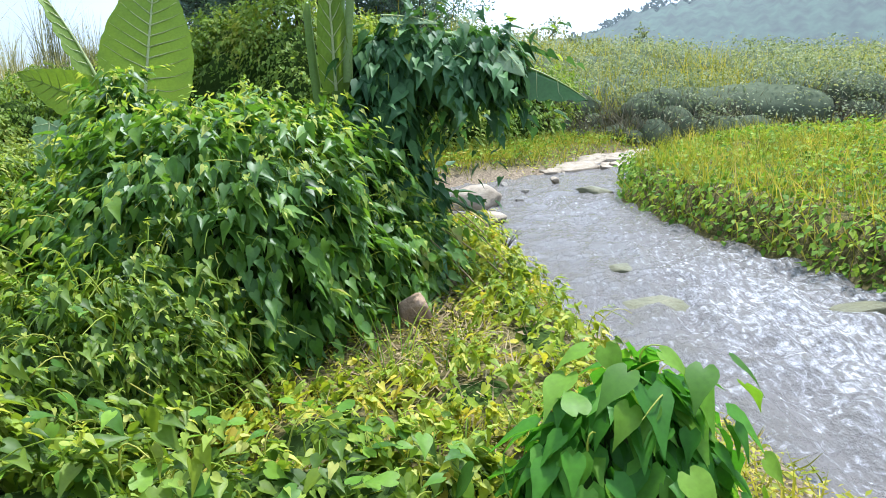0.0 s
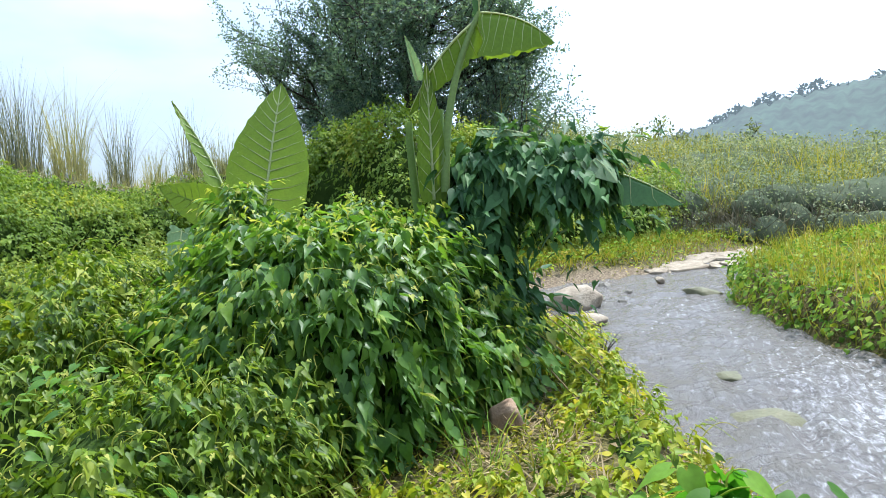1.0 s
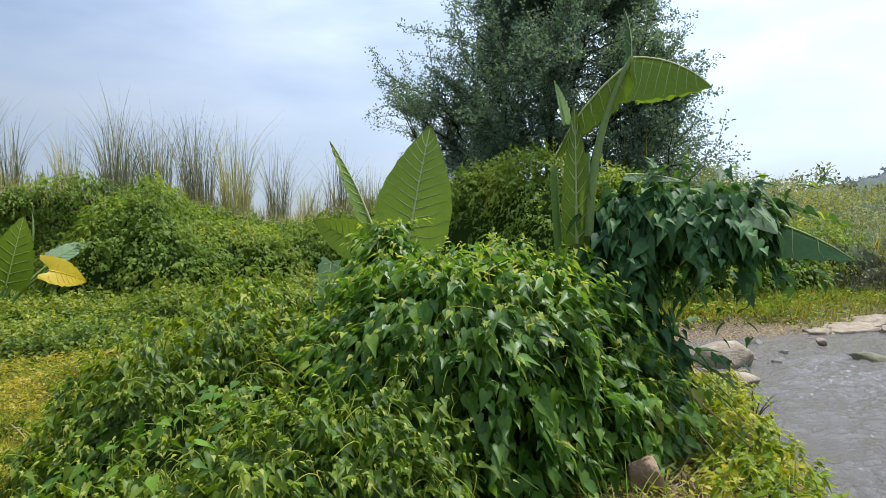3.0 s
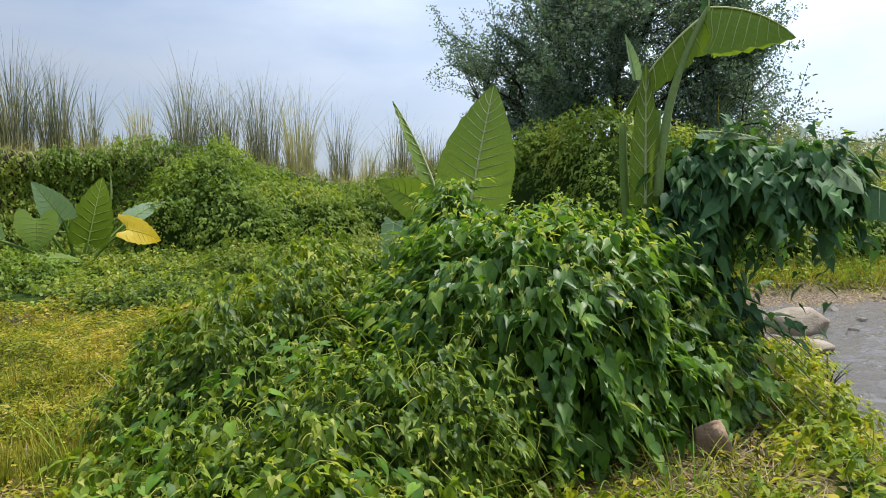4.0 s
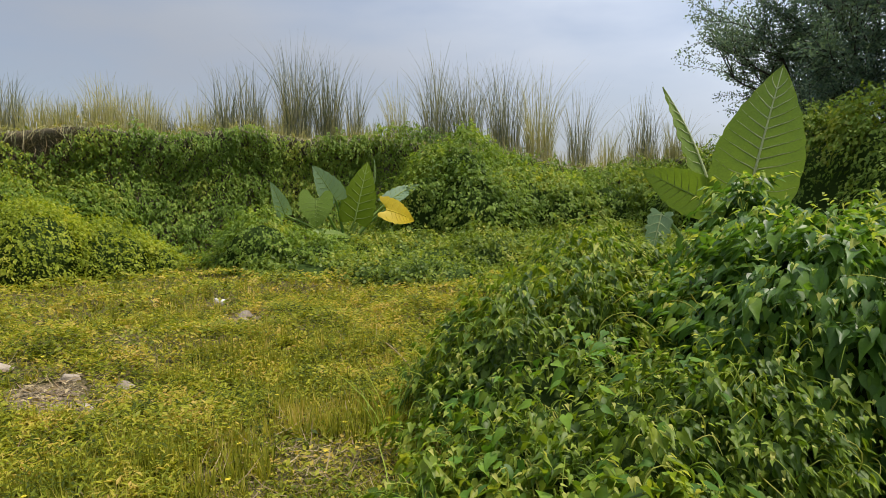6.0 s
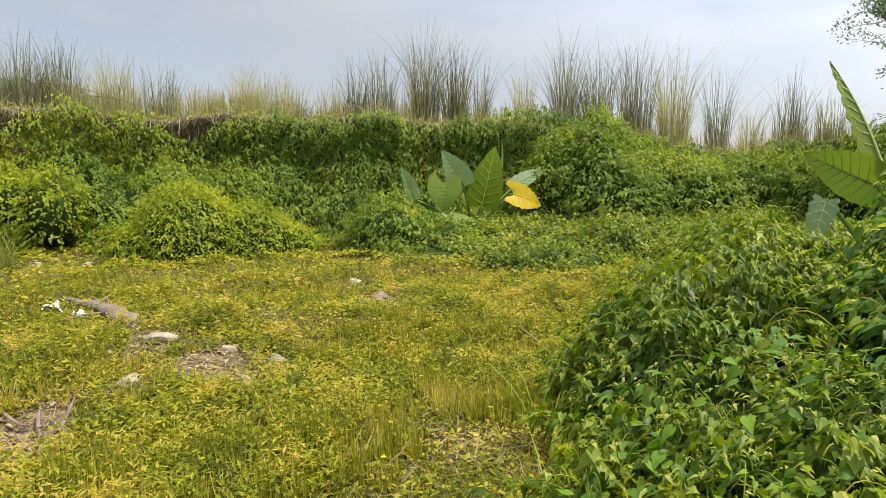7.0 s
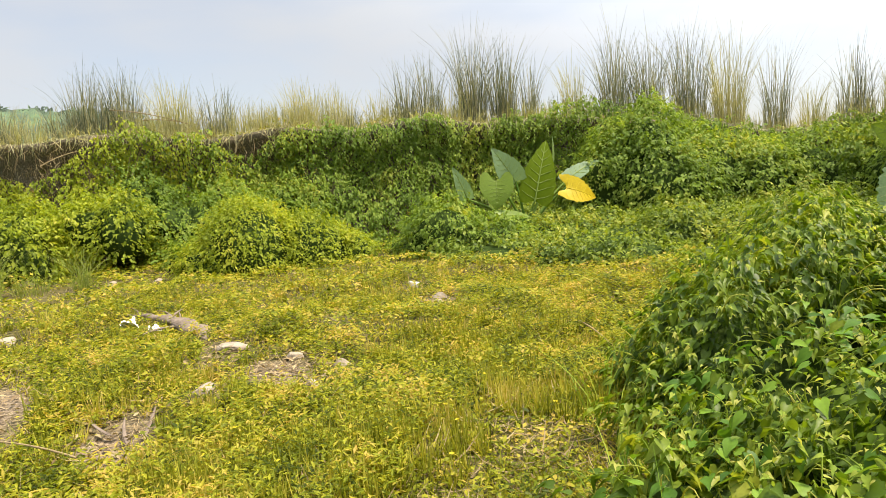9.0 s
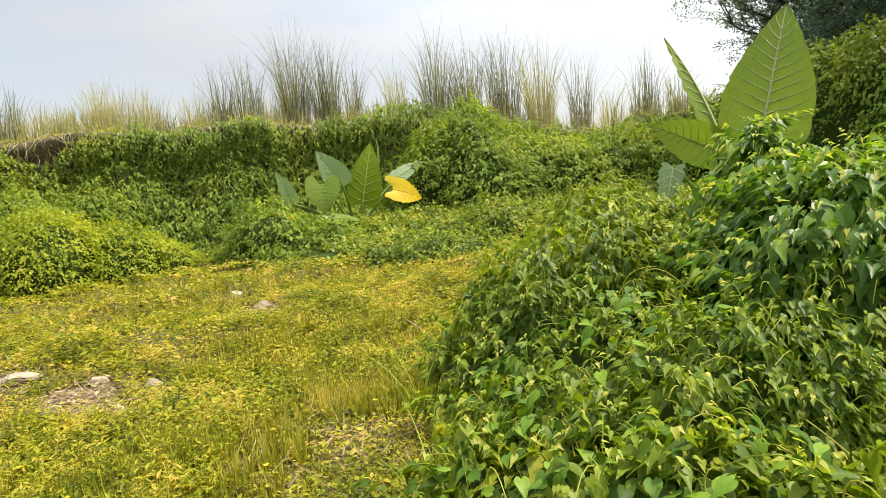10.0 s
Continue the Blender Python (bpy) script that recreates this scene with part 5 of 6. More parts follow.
    q = np.concatenate(q)
    q = np.concatenate([q, ground_z(q[:, 0], q[:, 1])[:, None] + rng.uniform(0.01, 0.06, (len(q), 1))], 1)
    a = rng.uniform(0, 6.283, len(q))
    tip = np.stack([np.cos(a), np.sin(a), rng.normal(0, 0.35, len(q))], -1)
    v, f = scatter(OVAL, q, tip, np.tile((0, 0, 1.0), (len(q), 1)) + rng.normal(0, 0.5, q.shape), rng.uniform(0.04, 0.10, len(q)), rng.uniform(0.02, 0.06, len(q)))
    tagged(new("dead_leaves", np_mesh("dead_leaves", v, f, STRAW)), "small heaps of curled dead leaves in the grass", "litter", kind="stuff")
    tagged(new("dead_stalks", np_mesh("dead_stalks", V, F, STRAW)), "dry straw and dead stalks lying in the grass", "litter", kind="stuff")


field_cover()


def corner_cover():
    n = 26000
    az, r = rng.uniform(72, 104, n), rng.uniform(7.5, 17, n)
    x, y = r * np.cos(np.radians(az)), r * np.sin(np.radians(az))
    d, isle = channel_distance(x, y)
    ok = (d > 0.25 + 0.3 * (r < 12.5)) & (~isle | (r > 12.8))
    p = np.stack([x, y, ground_z(x, y)], -1)[ok]
    p = p[rng.random(len(p)) < 0.3 + smooth((d[ok] - 0.4) / 1.0)]
    k = len(p)
    a = rng.uniform(0, 6.283, k)
    q = p + np.stack([np.zeros(k), np.zeros(k), rng.uniform(0.02, 0.22, k)], -1)
    tip = np.stack([np.cos(a), np.sin(a), rng.normal(0, 0.4, k)], -1)
    s = 0.065 * rng.uniform(0.6, 1.5, k)
    V, F = scatter(RHOMB, q, tip, np.tile((0, 0, 1.0), (k, 1)) + rng.normal(0, 0.5, (k, 3)), s, s * 1.1)
    tagged(new("shore_herbs", np_mesh("shore_herbs", V, F, ISLE)), "low herbs on the wet ground above the stream", "ground cover", kind="stuff")
    tip = np.stack([rng.normal(0, 0.5, k), rng.normal(0, 0.5, k), np.ones(k)], -1)
    V, F = scatter(GRASS, p, tip, rng.normal(size=(k, 3)), rng.uniform(0.1, 0.4, k), 0.013)
    tagged(new("shore_grass", np_mesh("shore_grass", V, F, BLADE)), "yellowing grass on the wet ground above the stream", "grass", kind="stuff")
    # bare brown stems along the foot of the far bank
    n = 2600
    az = rng.uniform(58, 88, n)
    rb, zt, zf = bank_at(az)
    r = rb - rng.uniform(-0.1, 0.9, n)
    x, y = r * np.cos(np.radians(az)), r * np.sin(np.radians(az))
    p = np.stack([x, y, ground_z(x, y)], -1)
    tip = rng.normal(0, 0.5, (n, 3)) + np.array((0, 0, 0.9))
    V, F = scatter(GRASS, p, tip, rng.normal(size=(n, 3)), rng.uniform(0.3, 0.9, n), 0.022)
    tagged(new("dry_brush", np_mesh("dry_brush", V, F, BRUSH)), "tangle of bare brown stems at the foot of the far bank", "brush", kind="stuff")
    # pale straws leaning out of the bush towards the water
    for k, (b, e) in enumerate([((-0.6, 4.9, 0.55), (0.1, 4.3, 0.05)), ((-0.5, 5.0, 0.5), (0.25, 4.7, 0.05)), ((-0.4, 5.3, 0.6), (0.35, 5.0, 0.0)), ((-0.3, 5.6, 0.5), (0.3, 5.5, 0.0)), ((-0.2, 5.9, 0.4), (0.3, 6.1, 0.0))]):
        b, e = np.array(b), np.array(e)
        V, F = tubes([(bezier(b - e, (b - e) * 0.5 + np.array((0, 0, 0.12)), (0, 0, 0), 9), np.linspace(0.004, 0.006, 9))], 5)
        ob = new("dry_stalk", np_mesh("dry_stalk", V, F, STRAW, True))
        ob.location = e
        tagged(ob, "long dry straw leaning from the bush to the shore", "straw", "dry stalks by the stream")


corner_cover()


def island_cover():
    n = 80000
    x, y = rng.uniform(1.9, 16, n), rng.uniform(-1, 15, n)
    d, isle = channel_distance(x, y)
    w = np.hypot(x, y)
    ok = (d > 0.03) & isle & (rng.random(n) < np.clip(9 / w, 0, 1))
    p = np.stack([x, y, ground_z(x, y)], -1)[ok]
    dd = d[ok]
    m = len(p)
    hh = 0.08 + 0.3 * smooth(dd / 1.2) * (0.6 + 0.4 * lumps(p, 1.5))
    p[:, 2] += hh * rng.uniform(0.2, 1.0, m)
    a = rng.uniform(0, 6.283, m)
    tip = np.stack([np.cos(a), np.sin(a), rng.normal(-0.1, 0.5, m)], -1)
    up = np.stack([rng.normal(0, 0.5, m), rng.normal(0, 0.5, m), np.ones(m)], -1)
    s = 0.065 * rng.uniform(0.6, 1.5, m)
    V, F = scatter(RHOMB, p, tip, up, s, s * 1.2)
    tagged(new("bank_herbs", np_mesh("bank_herbs", V, F, ISLE)), "thick bright green herbs on the far bank of the stream", "ground cover", kind="stuff")
    # herbs hanging over the cut edge down to the water
    fx, fy = rng.uniform(1.9, 9, 60000), rng.uniform(-1, 13.5, 60000)
    fd, fi = channel_distance(fx, fy)
    ok = (fd > -0.06) & (fd < 0.22) & fi
    e = np.stack([fx, fy, rng.uniform(WATER_Z + 0.01, WATER_Z + 0.50, 60000)], -1)[ok]
    tip, up = hanging(np.tile((-0.8, -0.3, 0.5), (len(e), 1)), 0.9, 0.5)
    V, F = scatter(RHOMB, e, tip, up, 0.07 * rng.uniform(0.6, 1.5, len(e)), 0.08 * rng.uniform(0.6, 1.4, len(e)))
    tagged(new("edge_herbs", np_mesh("edge_herbs", V, F, ISLE)), "green herbs hanging over the cut edge of the bank", "ground cover", kind="stuff")
    q = p[rng.random(m) < 0.5].copy()
    q[:, 2] = ground_z(q[:, 0], q[:, 1])
    k = len(q)
    tip = np.stack([rng.normal(0, 0.4, k), rng.normal(0, 0.4, k), np.ones(k)], -1)
    V, F = scatter(GRASS, q, tip, rng.normal(size=(k, 3)), rng.uniform(0.15, 0.5, k), 0.011)
    tagged(new("bank_grass", np_mesh("bank_grass", V, F, BLADE)), "grass standing among the herbs by the water", "grass", kind="stuff")


island_cover()


# ---- tall grass ----
def reeds(at, spread, height, n, mat, label, lean=0.24, width=0.015, group="tall grass on the bank", name="reed_clump"):
    owner_at = np.array(at, float)
    a, rr = rng.uniform(0, 6.283, n), spread * np.sqrt(rng.random(n))
    base = np.stack([rr * np.cos(a), rr * np.sin(a), np.zeros(n)], -1)
    rr = rr * 0.9
    base = base * np.array((0.9, 0.9, 1))
    base[:, 2] = ground_z(owner_at[0] + base[:, 0], owner_at[1] + base[:, 1]) - owner_at[2] - 0.03
    dirn = np.stack([np.cos(a), np.sin(a), np.zeros(n)], -1) * (0.25 + 0.8 * rr / spread)[:, None] + rng.normal(0, 0.7, (n, 3)) * np.array((1, 1, 0))
    h = height * (0.3 + 0.85 * rng.random(n) ** 1.2) * (1 - 0.35 * (rr / spread) ** 2)
    t = np.linspace(0, 1, 6)
    bend = lean * rng.uniform(0.3, 1.4, n)
    pts = base[:, None] + np.array((0, 0, 1.0)) * (h[:, None] * (t - 0.22 * bend[:, None] * t ** 3))[..., None] + dirn[:, None] * (h * bend)[:, None, None] * (t ** 2.2)[None, :, None]
    side = unit(np.cross(dirn, np.array((0, 0, 1.0))) + rng.normal(0, 0.6, (n, 3)))
    w = width * np.array([0.6, 0.8, 0.8, 0.7, 0.5, 0.12])
    L, Rr = pts - side[:, None] * w[None, :, None] * 0.5, pts + side[:, None] * w[None, :, None] * 0.5
    V = np.stack([L, Rr], 2).reshape(-1, 3)
    q = np.array([(2 * i, 2 * i + 1, 2 * i + 3, 2 * i + 2) for i in range(5)])
    F = (q[None] + (np.arange(n) * 12)[:, None, None]).reshape(-1, 4)
    owner = thing(name, owner_at, label, "grass", group)
    tagged(part("foliage", np_mesh("foliage", V, F, mat), owner), kind="stuff")
    return owner


def bank_reeds():
    # direction, width in degrees, height, blades, material
    rows = [(-171, 4, 1.15, 260, REED_PALE), (-175, 3, 1.0, 170, REED_PALE), (179, 2.2, 1.5, 200, REED), (176.5, 2.6, 1.5, 260, REED), (173, 2.6, 1.4, 240, REED_PALE), (170, 2.2, 1.3, 170, REED), (166.4, 2, 0.7, 90, REED_PALE),
            (163.5, 2.4, 1.15, 220, REED_PALE), (160.5, 2.4, 1.1, 200, REED_PALE), (157, 2.0, 1.0, 120, REED_PALE), (155, 1.8, 1.5, 120, REED), (153, 1.8, 1.6, 130, REED), (149.4, 2.0, 2.3, 300, REED), (146.8, 1.8, 2.1, 240, REED),
            (144.6, 1.3, 1.7, 90, REED), (141.0, 1.1, 1.6, 90, REED_PALE), (137.6, 2.0, 2.3, 220, REED), (135, 2.0, 2.2, 230, REED), (132.0, 2.2, 2.4, 240, REED), (129, 2.0, 2.5, 250, REED_PALE), (125.6, 1.5, 2.4, 150, REED),
            (123.2, 1.5, 1.3, 110, REED_PALE), (120.6, 2.0, 1.9, 160, REED), (118, 1.6, 1.3, 120, REED_PALE), (151, 2, 0.9, 120, REED_PALE), (139, 2.4, 0.8, 100, REED_PALE), (-166, 4, 1.1, 200, REED_PALE), (-160, 4, 1.2, 200, REED_PALE)]
    # the lower pale grass between the clumps
    for k in range(46):
        az = 113 + 2.05 * k + rng.uniform(-0.5, 0.5)
        low = 0.55 if az < 158 else 0.85
        rows.append((az, 3.0, low * rng.uniform(0.7, 1.2), 130 if az < 158 else 190, REED_PALE if rng.random() < 0.8 else REED))
    for az, wd, h, n, mat in rows:
        rb, zt, zf = bank_at(az)
        r = float(rb) + rng.uniform(0.35, 0.9)
        p = polar(az, r)
        p[2] = float(ground_z(p[0], p[1]))
        lab = "clump of tall dark reed grass on the bank" if mat is REED else "clump of pale straw-coloured reed grass on the bank"
        reeds(p, max(0.3, r * radians(wd) * 0.68), h * 1.12, int(n * 1.35), mat, lab, 0.25)
    for x, y, h, sp, n in [(-12.5, -1.62, 1.2, 0.32, 330), (-12.6, -0.22, 0.95, 0.18, 170), (-12.9, -0.95, 0.5, 0.3, 170), (-13.3, -2.6, 0.9, 0.4, 220), (-13.6, -1.9, 0.6, 0.4, 170)]:
        reeds((x, y, float(ground_z(x, y))), sp, h, n, TUFT, "tuft of tall pale green grass in the field", 0.5, 0.008, "grass tufts in the field", "grass_tuft")

    # a few long blades arching out of the low vines
    for x, y in [(-2.5, 1.7), (-3.15, 2.2), (-3.75, 2.9), (-3.95, 3.7), (-2.0, 1.35), (-3.45, 2.45), (-0.35, 3.3), (-0.15, 4.9)]:
        reeds((x, y, float(ground_z(np.array([x]), np.array([y]))[0])), 0.16, 0.5, 22, ISLE, "few long grass blades arching out beside the vines", 0.85, 0.009, "arching grass by the bush", "grass_tuft")


bank_reeds()


# ---- trees ----
def tree(name, at, height, crown, leaves_per_twig, leaf, label, seed, levels=4, mat=TREELEAF, first=0.25, spread=0.9, group="", nmain=9, trunk_r=0.16, puff=0.3):
    r = np.random.default_rng(seed)
    owner = thing(name, at, label, "tree", group)
    limbs, twigs = [], []

    def grow(a, d, L, rad, lev):
        n = 6
        pts = [np.array(a, float)]
        dd = d.copy()
        for i in range(n):
            dd = unit(dd + r.normal(0, 0.16, 3) + np.array((0, 0, 0.03)))
            pts.append(pts[-1] + dd * L / n)
        pts = np.array(pts)
        limbs.append((pts, np.linspace(rad, rad * 0.45, n + 1), 7 if lev < 2 else 4))
        if lev >= levels:
            twigs.append(pts)
            return
        kids = r.integers(4, 7)
        for k in range(kids):
            t = r.uniform(0.3, 1.0) if lev else r.uniform(0.4, 1.0)
            q = pts[min(n, int(t * n))]
            side = unit(np.cross(dd, r.normal(size=3)))
            nd = unit(dd * r.uniform(0.5, 1.0) + side * spread * r.uniform(0.5, 1.1))
            grow(q, nd if lev + 1 < levels else unit(nd + np.array((0, 0, 0.55))), L * (r.uniform(0.5, 0.75) if lev + 1 < levels else r.uniform(0.7, 1.3)), rad * 0.5, lev + 1)
        if lev:
            twigs.append(pts)
    trunk = bezier((0, 0, -0.2), (0.15, 0.1, height * 0.3), (0.1, 0, height * 0.75), 10)
    for k in range(nmain):
        t = first + (1 - first) * k / (nmain - 1)
        q = trunk[min(9, int(t * 9))]
        a = k * 2.4 + r.uniform(-0.4, 0.4)
        rise = -0.12 + 1.15 * t
        d = unit(np.array((math.cos(a), math.sin(a), rise)))
        grow(q, d, crown * r.uniform(0.5, 0.72) * (1.12 - 0.5 * t), trunk_r * 0.5, 1)
    part("trunk", np_mesh("trunk", *tubes([(trunk, np.linspace(trunk_r, trunk_r * 0.35, 10))], 10), BARK, True), owner)
    for p, q, s in limbs:
        if s == 7:
            part("limb", np_mesh("limb", *tubes([(p, q)], 7), BARK, True), owner)
    tagged(part("branchwork", np_mesh("branchwork", *tubes([(p, q) for p, q, s in limbs if s == 4], 3), BARK, True), owner), kind="stuff")
    T = np.array(twigs)
    m = len(T) * leaves_per_twig
    which = r.integers(0, len(T), m)
    along = r.uniform(0.1, 1.0, m) * 6
    i0 = np.minimum(along.astype(int), 5)
    fr = (along - i0)[:, None]
    p = T[which, i0] * (1 - fr) + T[which, i0 + 1] * fr
    dirn = unit(T[which, i0 + 1] - T[which, i0])
    side = unit(np.cross(dirn, r.normal(size=(m, 3))))
    tip = dirn * 0.6 + side + r.normal(0, 0.3, (m, 3))
    p = p + side * r.uniform(0, leaf * 0.8, m)[:, None] + r.normal(0, leaf * puff, (m, 3))
    V, F = scatter(DART, p, tip, r.normal(size=(m, 3)) + np.array((0, 0, 0.8)), leaf * r.uniform(0.6, 1.3, m), leaf * 1.5)
    tagged(part("crown", np_mesh("crown", V, F, mat), owner), kind="stuff")
    return owner


_p = polar(102.8, 18.5)
tree("broad_tree", (_p[0], _p[1], float(ground_z(_p[0], _p[1]))), 7.0, 4.8, 90, 0.076, "broad dark feathery-leaved tree on top of the bank", 11, levels=4, nmain=20, first=0.03, puff=0.7)
for k, (az, r, h, c) in enumerate([(90.2, 40, 1.9, 1.5), (86, 44, 1.2, 1.2), (83.0, 46, 2.0, 2.4), (81, 50, 1.4, 1.6), (79.4, 48, 1.2, 1.4), (94.5, 34, 1.0, 1.2), (76, 52, 2.0, 2.2)]):
    _p = polar(az, r)
    tree("small_tree", (_p[0], _p[1], float(ground_z(_p[0], _p[1]))), h, c, 9, 0.28, "small flat-topped tree beyond the stream, haze painted into its pale leaves", 30 + k, levels=2, mat=SCRUB, nmain=6, spread=1.1, group="far trees", trunk_r=0.08)


# ---- scrub beyond the stream ----
def scrub():
    blobs = []
    for k in range(300):
        az = rng.uniform(30, 96)
        rb, zt, zf = bank_at(az)
        r = float(rb) + 0.3 + 28 * rng.random() ** 1.4
        p = polar(az, r)
        s = (0.3 + 1.1 * rng.random() ** 1.6) * (1 + r / 55)
        blobs.append((p[0], p[1], float(ground_z(p[0], p[1])), s * 1.2, s * 1.2, s * rng.uniform(0.45, 0.85)))
    for k in range(70):
        az = rng.uniform(54, 92)
        rb, zt, zf = bank_at(az)
        p = polar(az, float(rb) + rng.uniform(-0.8, 0.3))
        s = rng.uniform(0.25, 0.6)
        blobs.append((p[0], p[1], float(ground_z(p[0], p[1])), s * 1.3, s * 1.3, s * rng.uniform(0.7, 1.2)))
    V, F = core(blobs, 0.66, 0.1, 1.5)
    owner = tagged(new("scrub", np_mesh("scrub", V, F, SCRUB_CORE, True)), "tangled pale green scrub on the slope beyond the stream", "shrubs", kind="stuff")
    p, nn = on_blobs(blobs, 115, 0.25, 1.5, -0.1)
    near = rng.random(len(p)) < np.clip(21 / np.hypot(p[:, 0], p[:, 1]), 0.1, 1) ** 2.0
    p, nn = p[near], nn[near]
    p = p + nn * rng.normal(0.02, 0.12, len(p))[:, None]
    tip, up = hanging(nn, 0.0, 0.7)
    r = np.hypot(p[:, 0], p[:, 1])
    s = (0.012 + 0.0036 * r) * rng.uniform(0.5, 1.5, len(p))
    V, F = scatter(DART, p, tip, up, s, s * 1.5)
    tagged(part("foliage", np_mesh("foliage", V, F, SCRUB), owner), kind="stuff")
    n = 16000
    az, rr = rng.uniform(30, 97, n), rng.uniform(0.2, 30, n)
    rb, zt, zf = bank_at(az)
    r = rb + rr
    x, y = r * np.cos(np.radians(az)), r * np.sin(np.radians(az))
    q = np.stack([x, y, ground_z(x, y)], -1)
    tip = np.stack([rng.normal(0, 0.25, n), rng.normal(0, 0.25, n), np.ones(n)], -1)
    V, F = scatter(GRASS, q, tip, rng.normal(size=(n, 3)), 0.4 + 1.3 * rng.random(n) ** 2, 0.026)
    tagged(part("grass", np_mesh("grass", V, F, BLADE), owner, "tall pale grass stems"), kind="stuff")


scrub()


# ---- litter in the field ----
def driftwood():
    p = thing("driftwood", (-7.9, 0.5, 0.05), "weathered grey driftwood branch lying in the grass", "wood")
    loc = np.array(p.location)
    V, F = tubes([(bezier((-9.1, 0.12, 0.08), (-8.2, 0.72, 0.16), (-6.95, 0.72, 0.07), 14), np.array([0.008, 0.03, 0.04, 0.05, 0.06, 0.07, 0.08, 0.09, 0.10, 0.11, 0.115, 0.11, 0.07, 0.006]))], 14)
    V[:, 2] = 0.03 + 0.6 * (V[:, 2] - 0.03)
    V = V + 0.012 * np.sin(V[:, 0:1] * 23 + V[:, 2:3] * 60) + 0.008 * np.sin(V[:, 1:2] * 70 + V[:, 0:1] * 9)
    part("log", np_mesh("log", V - loc, F, DRIFT, True), p)
    for b, c, e in [((-8.2, 0.5, 0.07), (-8.6, 0.75, 0.13), (-9.0, 0.8, 0.05)), ((-7.8, 0.6, 0.07), (-7.7, 0.3, 0.12), (-7.55, 0.12, 0.04)), ((-8.7, 0.3, 0.07), (-9.2, 0.32, 0.12), (-9.7, 0.2, 0.06)), ((-8.0, 0.62, 0.07), (-8.4, 0.72, 0.11), (-8.9, 0.7, 0.06)), ((-8.3, 0.6, 0.07), (-8.6, 0.6, 0.12), (-9.2, 0.5, 0.05))]:
        V, F = tubes([(bezier(b, c, e, 8), np.linspace(0.015, 0.005, 8))], 6)
        part("branch", np_mesh("branch", V - loc, F, DRIFT, True), p)


driftwood()


def root_stub():
    p = thing("dead_root", (-4.85, -0.1, 0.0), "forked dead root sticking out of dry grass", "wood")
    loc = np.array(p.location)
    for b, c, e in [((-4.7, -0.12, 0.0), (-4.8, -0.14, 0.16), (-5.1, -0.1, 0.14)), ((-4.75, -0.02, 0.0), (-4.95, 0.05, 0.2), (-5.25, 0.1, 0.1)), ((-4.9, -0.2, 0.02), (-5.1, -0.3, 0.1), (-5.4, -0.32, 0.04))]:
        V, F = tubes([(bezier(b, c, e, 9), np.array([0.010, 0.013, 0.013, 0.012, 0.011, 0.010, 0.008, 0.006, 0.002]))], 7)
        V[:, 2] *= 0.3
        part("root", np_mesh("root", V - loc, F, DRIFT, True), p)


root_stub()


def plastic_scraps():
    for k, (x, y, s) in enumerate([(-8.3, 0.14, 0.13), (-7.95, 0.36, 0.09)]):
        n = 9
        U, Vv = np.meshgrid(np.linspace(-1, 1, n), np.linspace(-1, 1, n), indexing="ij")
        r = np.random.default_rng(90 + k)
        Z = 0.35 * np.sin(2.5 * U + r.uniform(0, 6)) * np.cos(2.1 * Vv + r.uniform(0, 6)) + 0.15 * np.sin(6 * U + 4 * Vv)
        P = np.stack([U * (1 + 0.2 * Vv), Vv * 0.6 + 0.2 * U * U, 0.6 + Z], -1).reshape(-1, 3) * s
        i, j = np.meshgrid(np.arange(n - 1), np.arange(n - 1), indexing="ij")
        F = np.stack([i * n + j, i * n + j + 1, (i + 1) * n + j + 1, (i + 1) * n + j], -1).reshape(-1, 4)
        ob = new("plastic_scrap", np_mesh("plastic_scrap", P, F, PLASTIC, True))
        ob.location = (x, y, float(ground_z(x, y)) + 0.03)
        tagged(ob, "crumpled scrap of white plastic beside the driftwood", "rubbish", "plastic scraps")


plastic_scraps()


def water_twig():
    p = thing("dead_twig", (0.35, 6.55, -0.25), "bare dead twig caught at the water's edge", "wood")
    r = np.random.default_rng(3)
    for k in range(9):
        a = r.uniform(0, 6.28)
        e = np.array((0.22 * math.cos(a), 0.16 * math.sin(a), r.uniform(0.1, 0.38)))
        part("twig", np_mesh("twig", *tubes([(bezier((0, 0, -0.03), e * 0.5 + np.array((0, 0, 0.05)), e, 7), np.linspace(0.008, 0.003, 7))], 5), BARK, True), p)


water_twig()


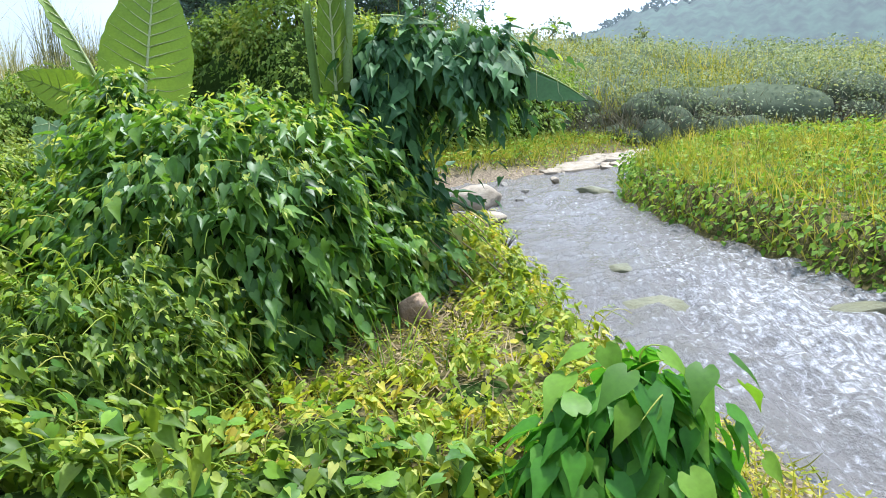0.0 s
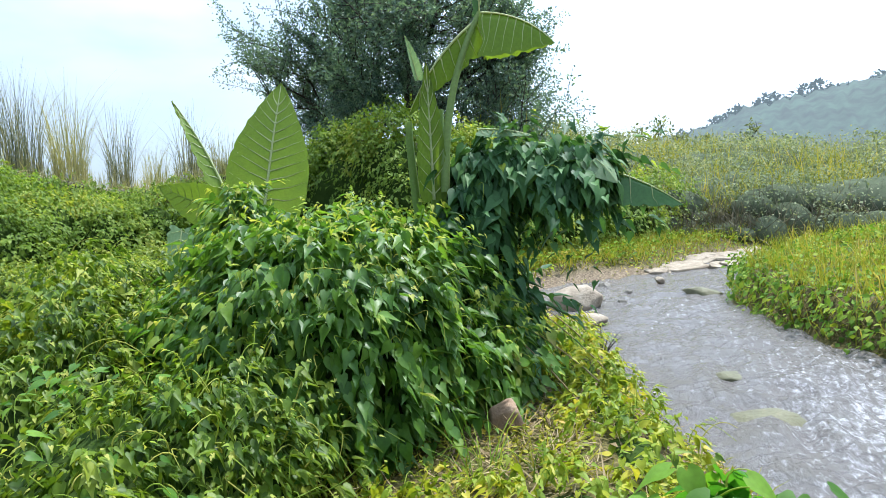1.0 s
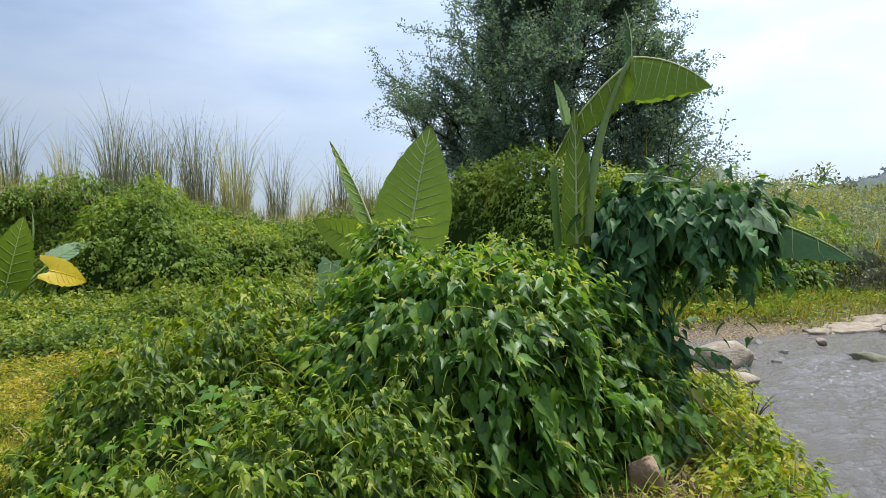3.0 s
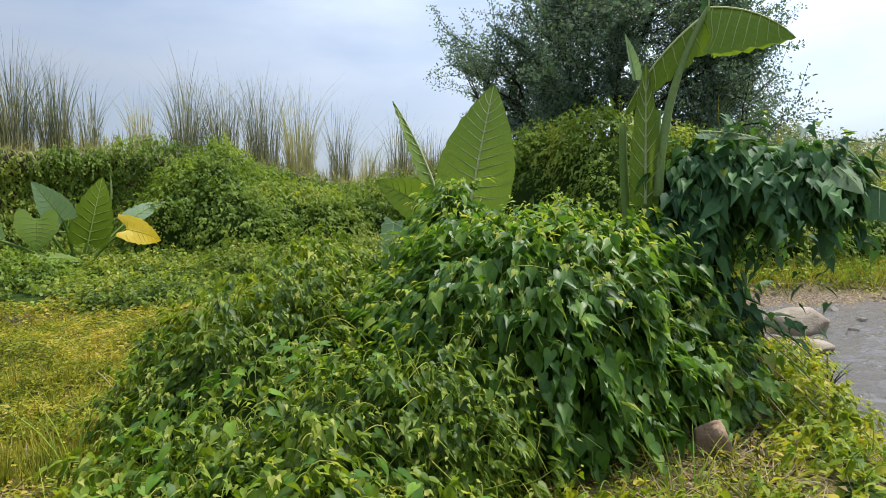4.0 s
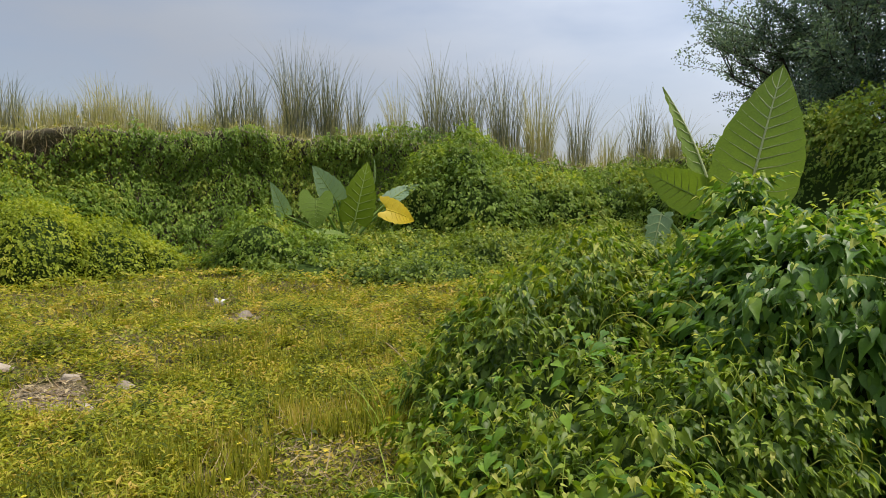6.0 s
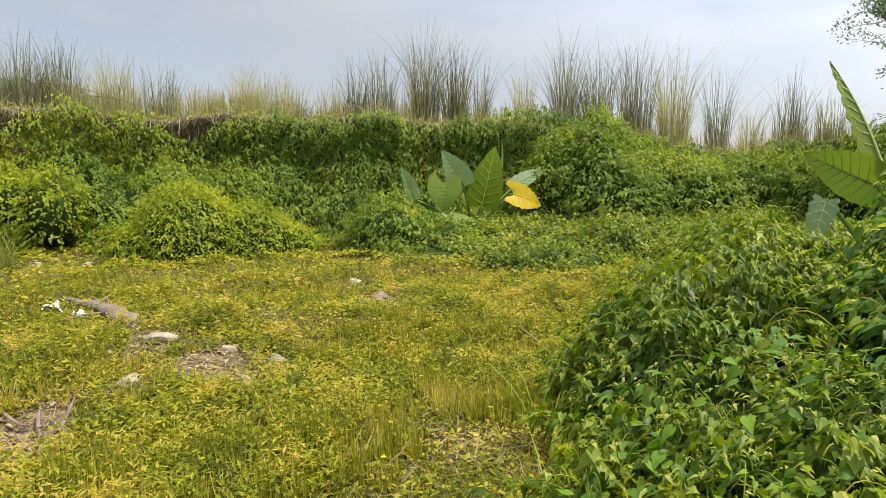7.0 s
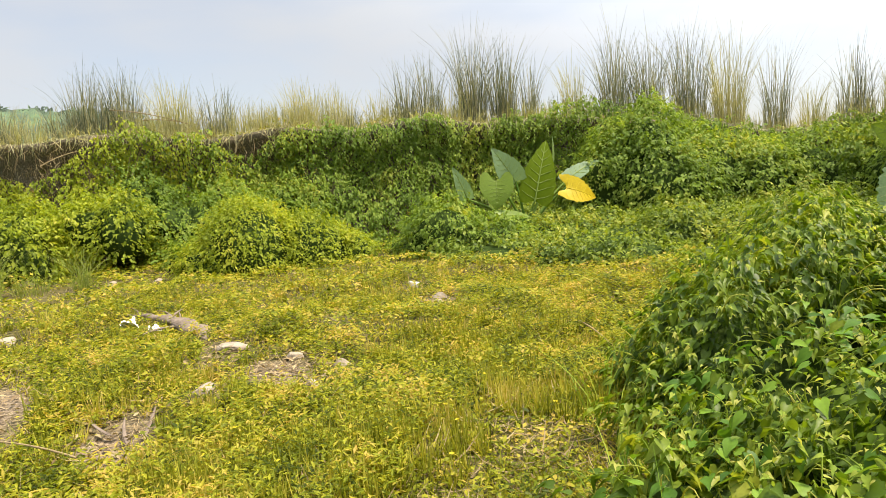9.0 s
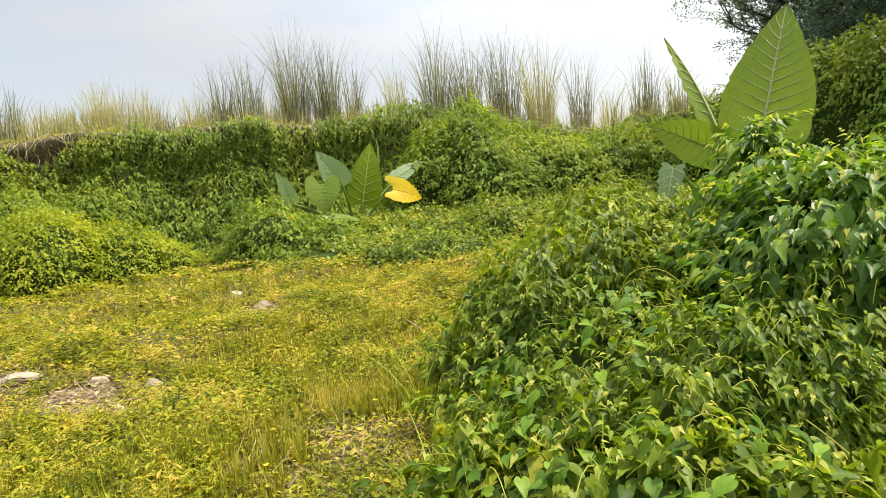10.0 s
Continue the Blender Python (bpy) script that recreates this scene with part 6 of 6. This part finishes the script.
def fallen_canes():
    for b, e in [((-6.75, -1.5, 0.10), (-6.0, -1.0, 0.05)), ((-4.95, -0.85, 0.12), (-4.5, -0.38, 0.05)), ((-3.95, 3.05, 0.12), (-5.0, 3.6, 0.08))]:
        b, e = np.array(b), np.array(e)
        V, F = tubes([(bezier((0, 0, 0), (b - e) * 0.5 + np.array((0, 0, 0.05)), b - e, 9), np.linspace(0.007, 0.004, 9))], 6)
        ob = new("fallen_cane", np_mesh("fallen_cane", V, F, STRAW, True))
        ob.location = e
        tagged(ob, "dry straw-coloured cane lying in the grass", "cane", "canes in the field")
    for k, (a0, r0, z0, a1, r1, z1) in enumerate([(177.6, 16.7, 3.35, 172.6, 16.4, 3.02), (175.4, 16.6, 3.1, 172.2, 16.4, 2.98), (177.2, 16.2, 1.6, 176.1, 16.6, 2.75), (-177.6, 16.4, 2.2, 179.6, 16.6, 2.5), (176.6, 16.3, 1.9, 175.2, 16.6, 2.75)]):
        a, b = polar(a0, r0, z0), polar(a1, r1, z1)
        V, F = tubes([(bezier(a - b, (a - b) * 0.5 + np.array((0, 0, 0.1)), (0, 0, 0), 9), np.linspace(0.012, 0.007, 9))], 6)
        ob = new("fallen_cane", np_mesh("fallen_cane", V, F, STRAW, True))
        ob.location = b
        tagged(ob, "fallen straw-coloured cane caught on the bank", "cane", "canes on the bank")


fallen_canes()


def flowers():
    n = 60
    p, d = field_points(n * 2, 125, 200, 2.5, 13)
    up = np.tile((0, 0, 1.0), (len(p), 1)) + rng.normal(0, 0.3, (len(p), 3))
    Vs, Fs, k = [], [], 0
    for a in np.arange(5) * 1.2566:
        tip = np.tile((math.cos(a), math.sin(a), 0.25), (len(p), 1))
        V, F = scatter(OVAL, p + np.array((0, 0, 0.13)), tip, up, 0.016, 0.022)
        Vs.append(V), Fs.append(F + k)
        k += len(V)
    tagged(new("field_flowers", np_mesh("field_flowers", np.concatenate(Vs), np.concatenate(Fs), EAR_YELLOW)), "tiny yellow flowers scattered in the grass", "flowers", kind="stuff")


flowers()


# ---- the nearest vine leaves, one by one ----
def single_leaf_mesh(mat):
    """A heart-shaped leaf with a sunk midrib, curled margin and a drawn-out tip, one metre long before scaling."""
    rows = [(-0.14, 0.19), (0.0, 0.31), (0.14, 0.36), (0.32, 0.33), (0.52, 0.23), (0.72, 0.13), (0.92, 0.05), (1.1, 0.0)]
    V, F = [], []
    for y, w in rows:
        for v in (-1, -0.5, 0, 0.5, 1):
            x = v * w
            V.append((x, y if abs(v) > 0.1 or y > 0 else 0.0, 0.22 * abs(x) - 0.26 * max(y, 0) ** 2 - 0.25 * x * x + 0.012 * math.sin(9 * y + 4 * v)))
    for i in range(len(rows) - 1):
        for j in range(4):
            F.append((i * 5 + j, i * 5 + j + 1, (i + 1) * 5 + j + 1, (i + 1) * 5 + j))
    return np_mesh("vine_leaf", np.array(V), np.array(F), mat, True)


def single_leaves():
    me = single_leaf_mesh(VINE_ONE)
    for owner_index, (blobs, count, size, ylim) in enumerate([(MAIN_BUSH, 280, 0.092, 4.3), (LOW_BUSH, 280, 0.063, 3.2), (NEAR_BUSH, 180, 0.07, 2.2), (CARPET, 0, 0.05, 3), (CLUMP, 24, 0.12, 2.1)]):
        owner = VINE_OWNERS[owner_index]
        p, nn = on_blobs(blobs, 420, 0.13, 3.0, 0.12)
        ok = (p[:, 1] < ylim) & (nn[:, 1] < 0.5)
        p, nn = p[ok], nn[ok]
        pick = rng.permutation(len(p))[:count]
        for i in pick:
            out = unit(nn[i] * 0.8 + np.array((0, 0, 0.4)) + rng.normal(0, 0.35, 3))
            tip = np.array((0, 0, -0.8)) + rng.normal(0, 0.5, 3)
            y = unit(tip - (tip @ out) * out)
            x = np.cross(y, out)
            s = size * rng.uniform(0.75, 1.25)
            at = p[i] + nn[i] * rng.uniform(0.05, 0.12)
            m = Matrix((Vector((x[0], y[0], out[0])), Vector((x[1], y[1], out[1])), Vector((x[2], y[2], out[2])))).to_4x4()
            ob = new("leaf", me)
            ob.parent = owner
            ob.matrix_basis = Matrix.Translation(Vector(at) - Vector(owner.location)) @ m @ Matrix.Scale(s, 4)


single_leaves()
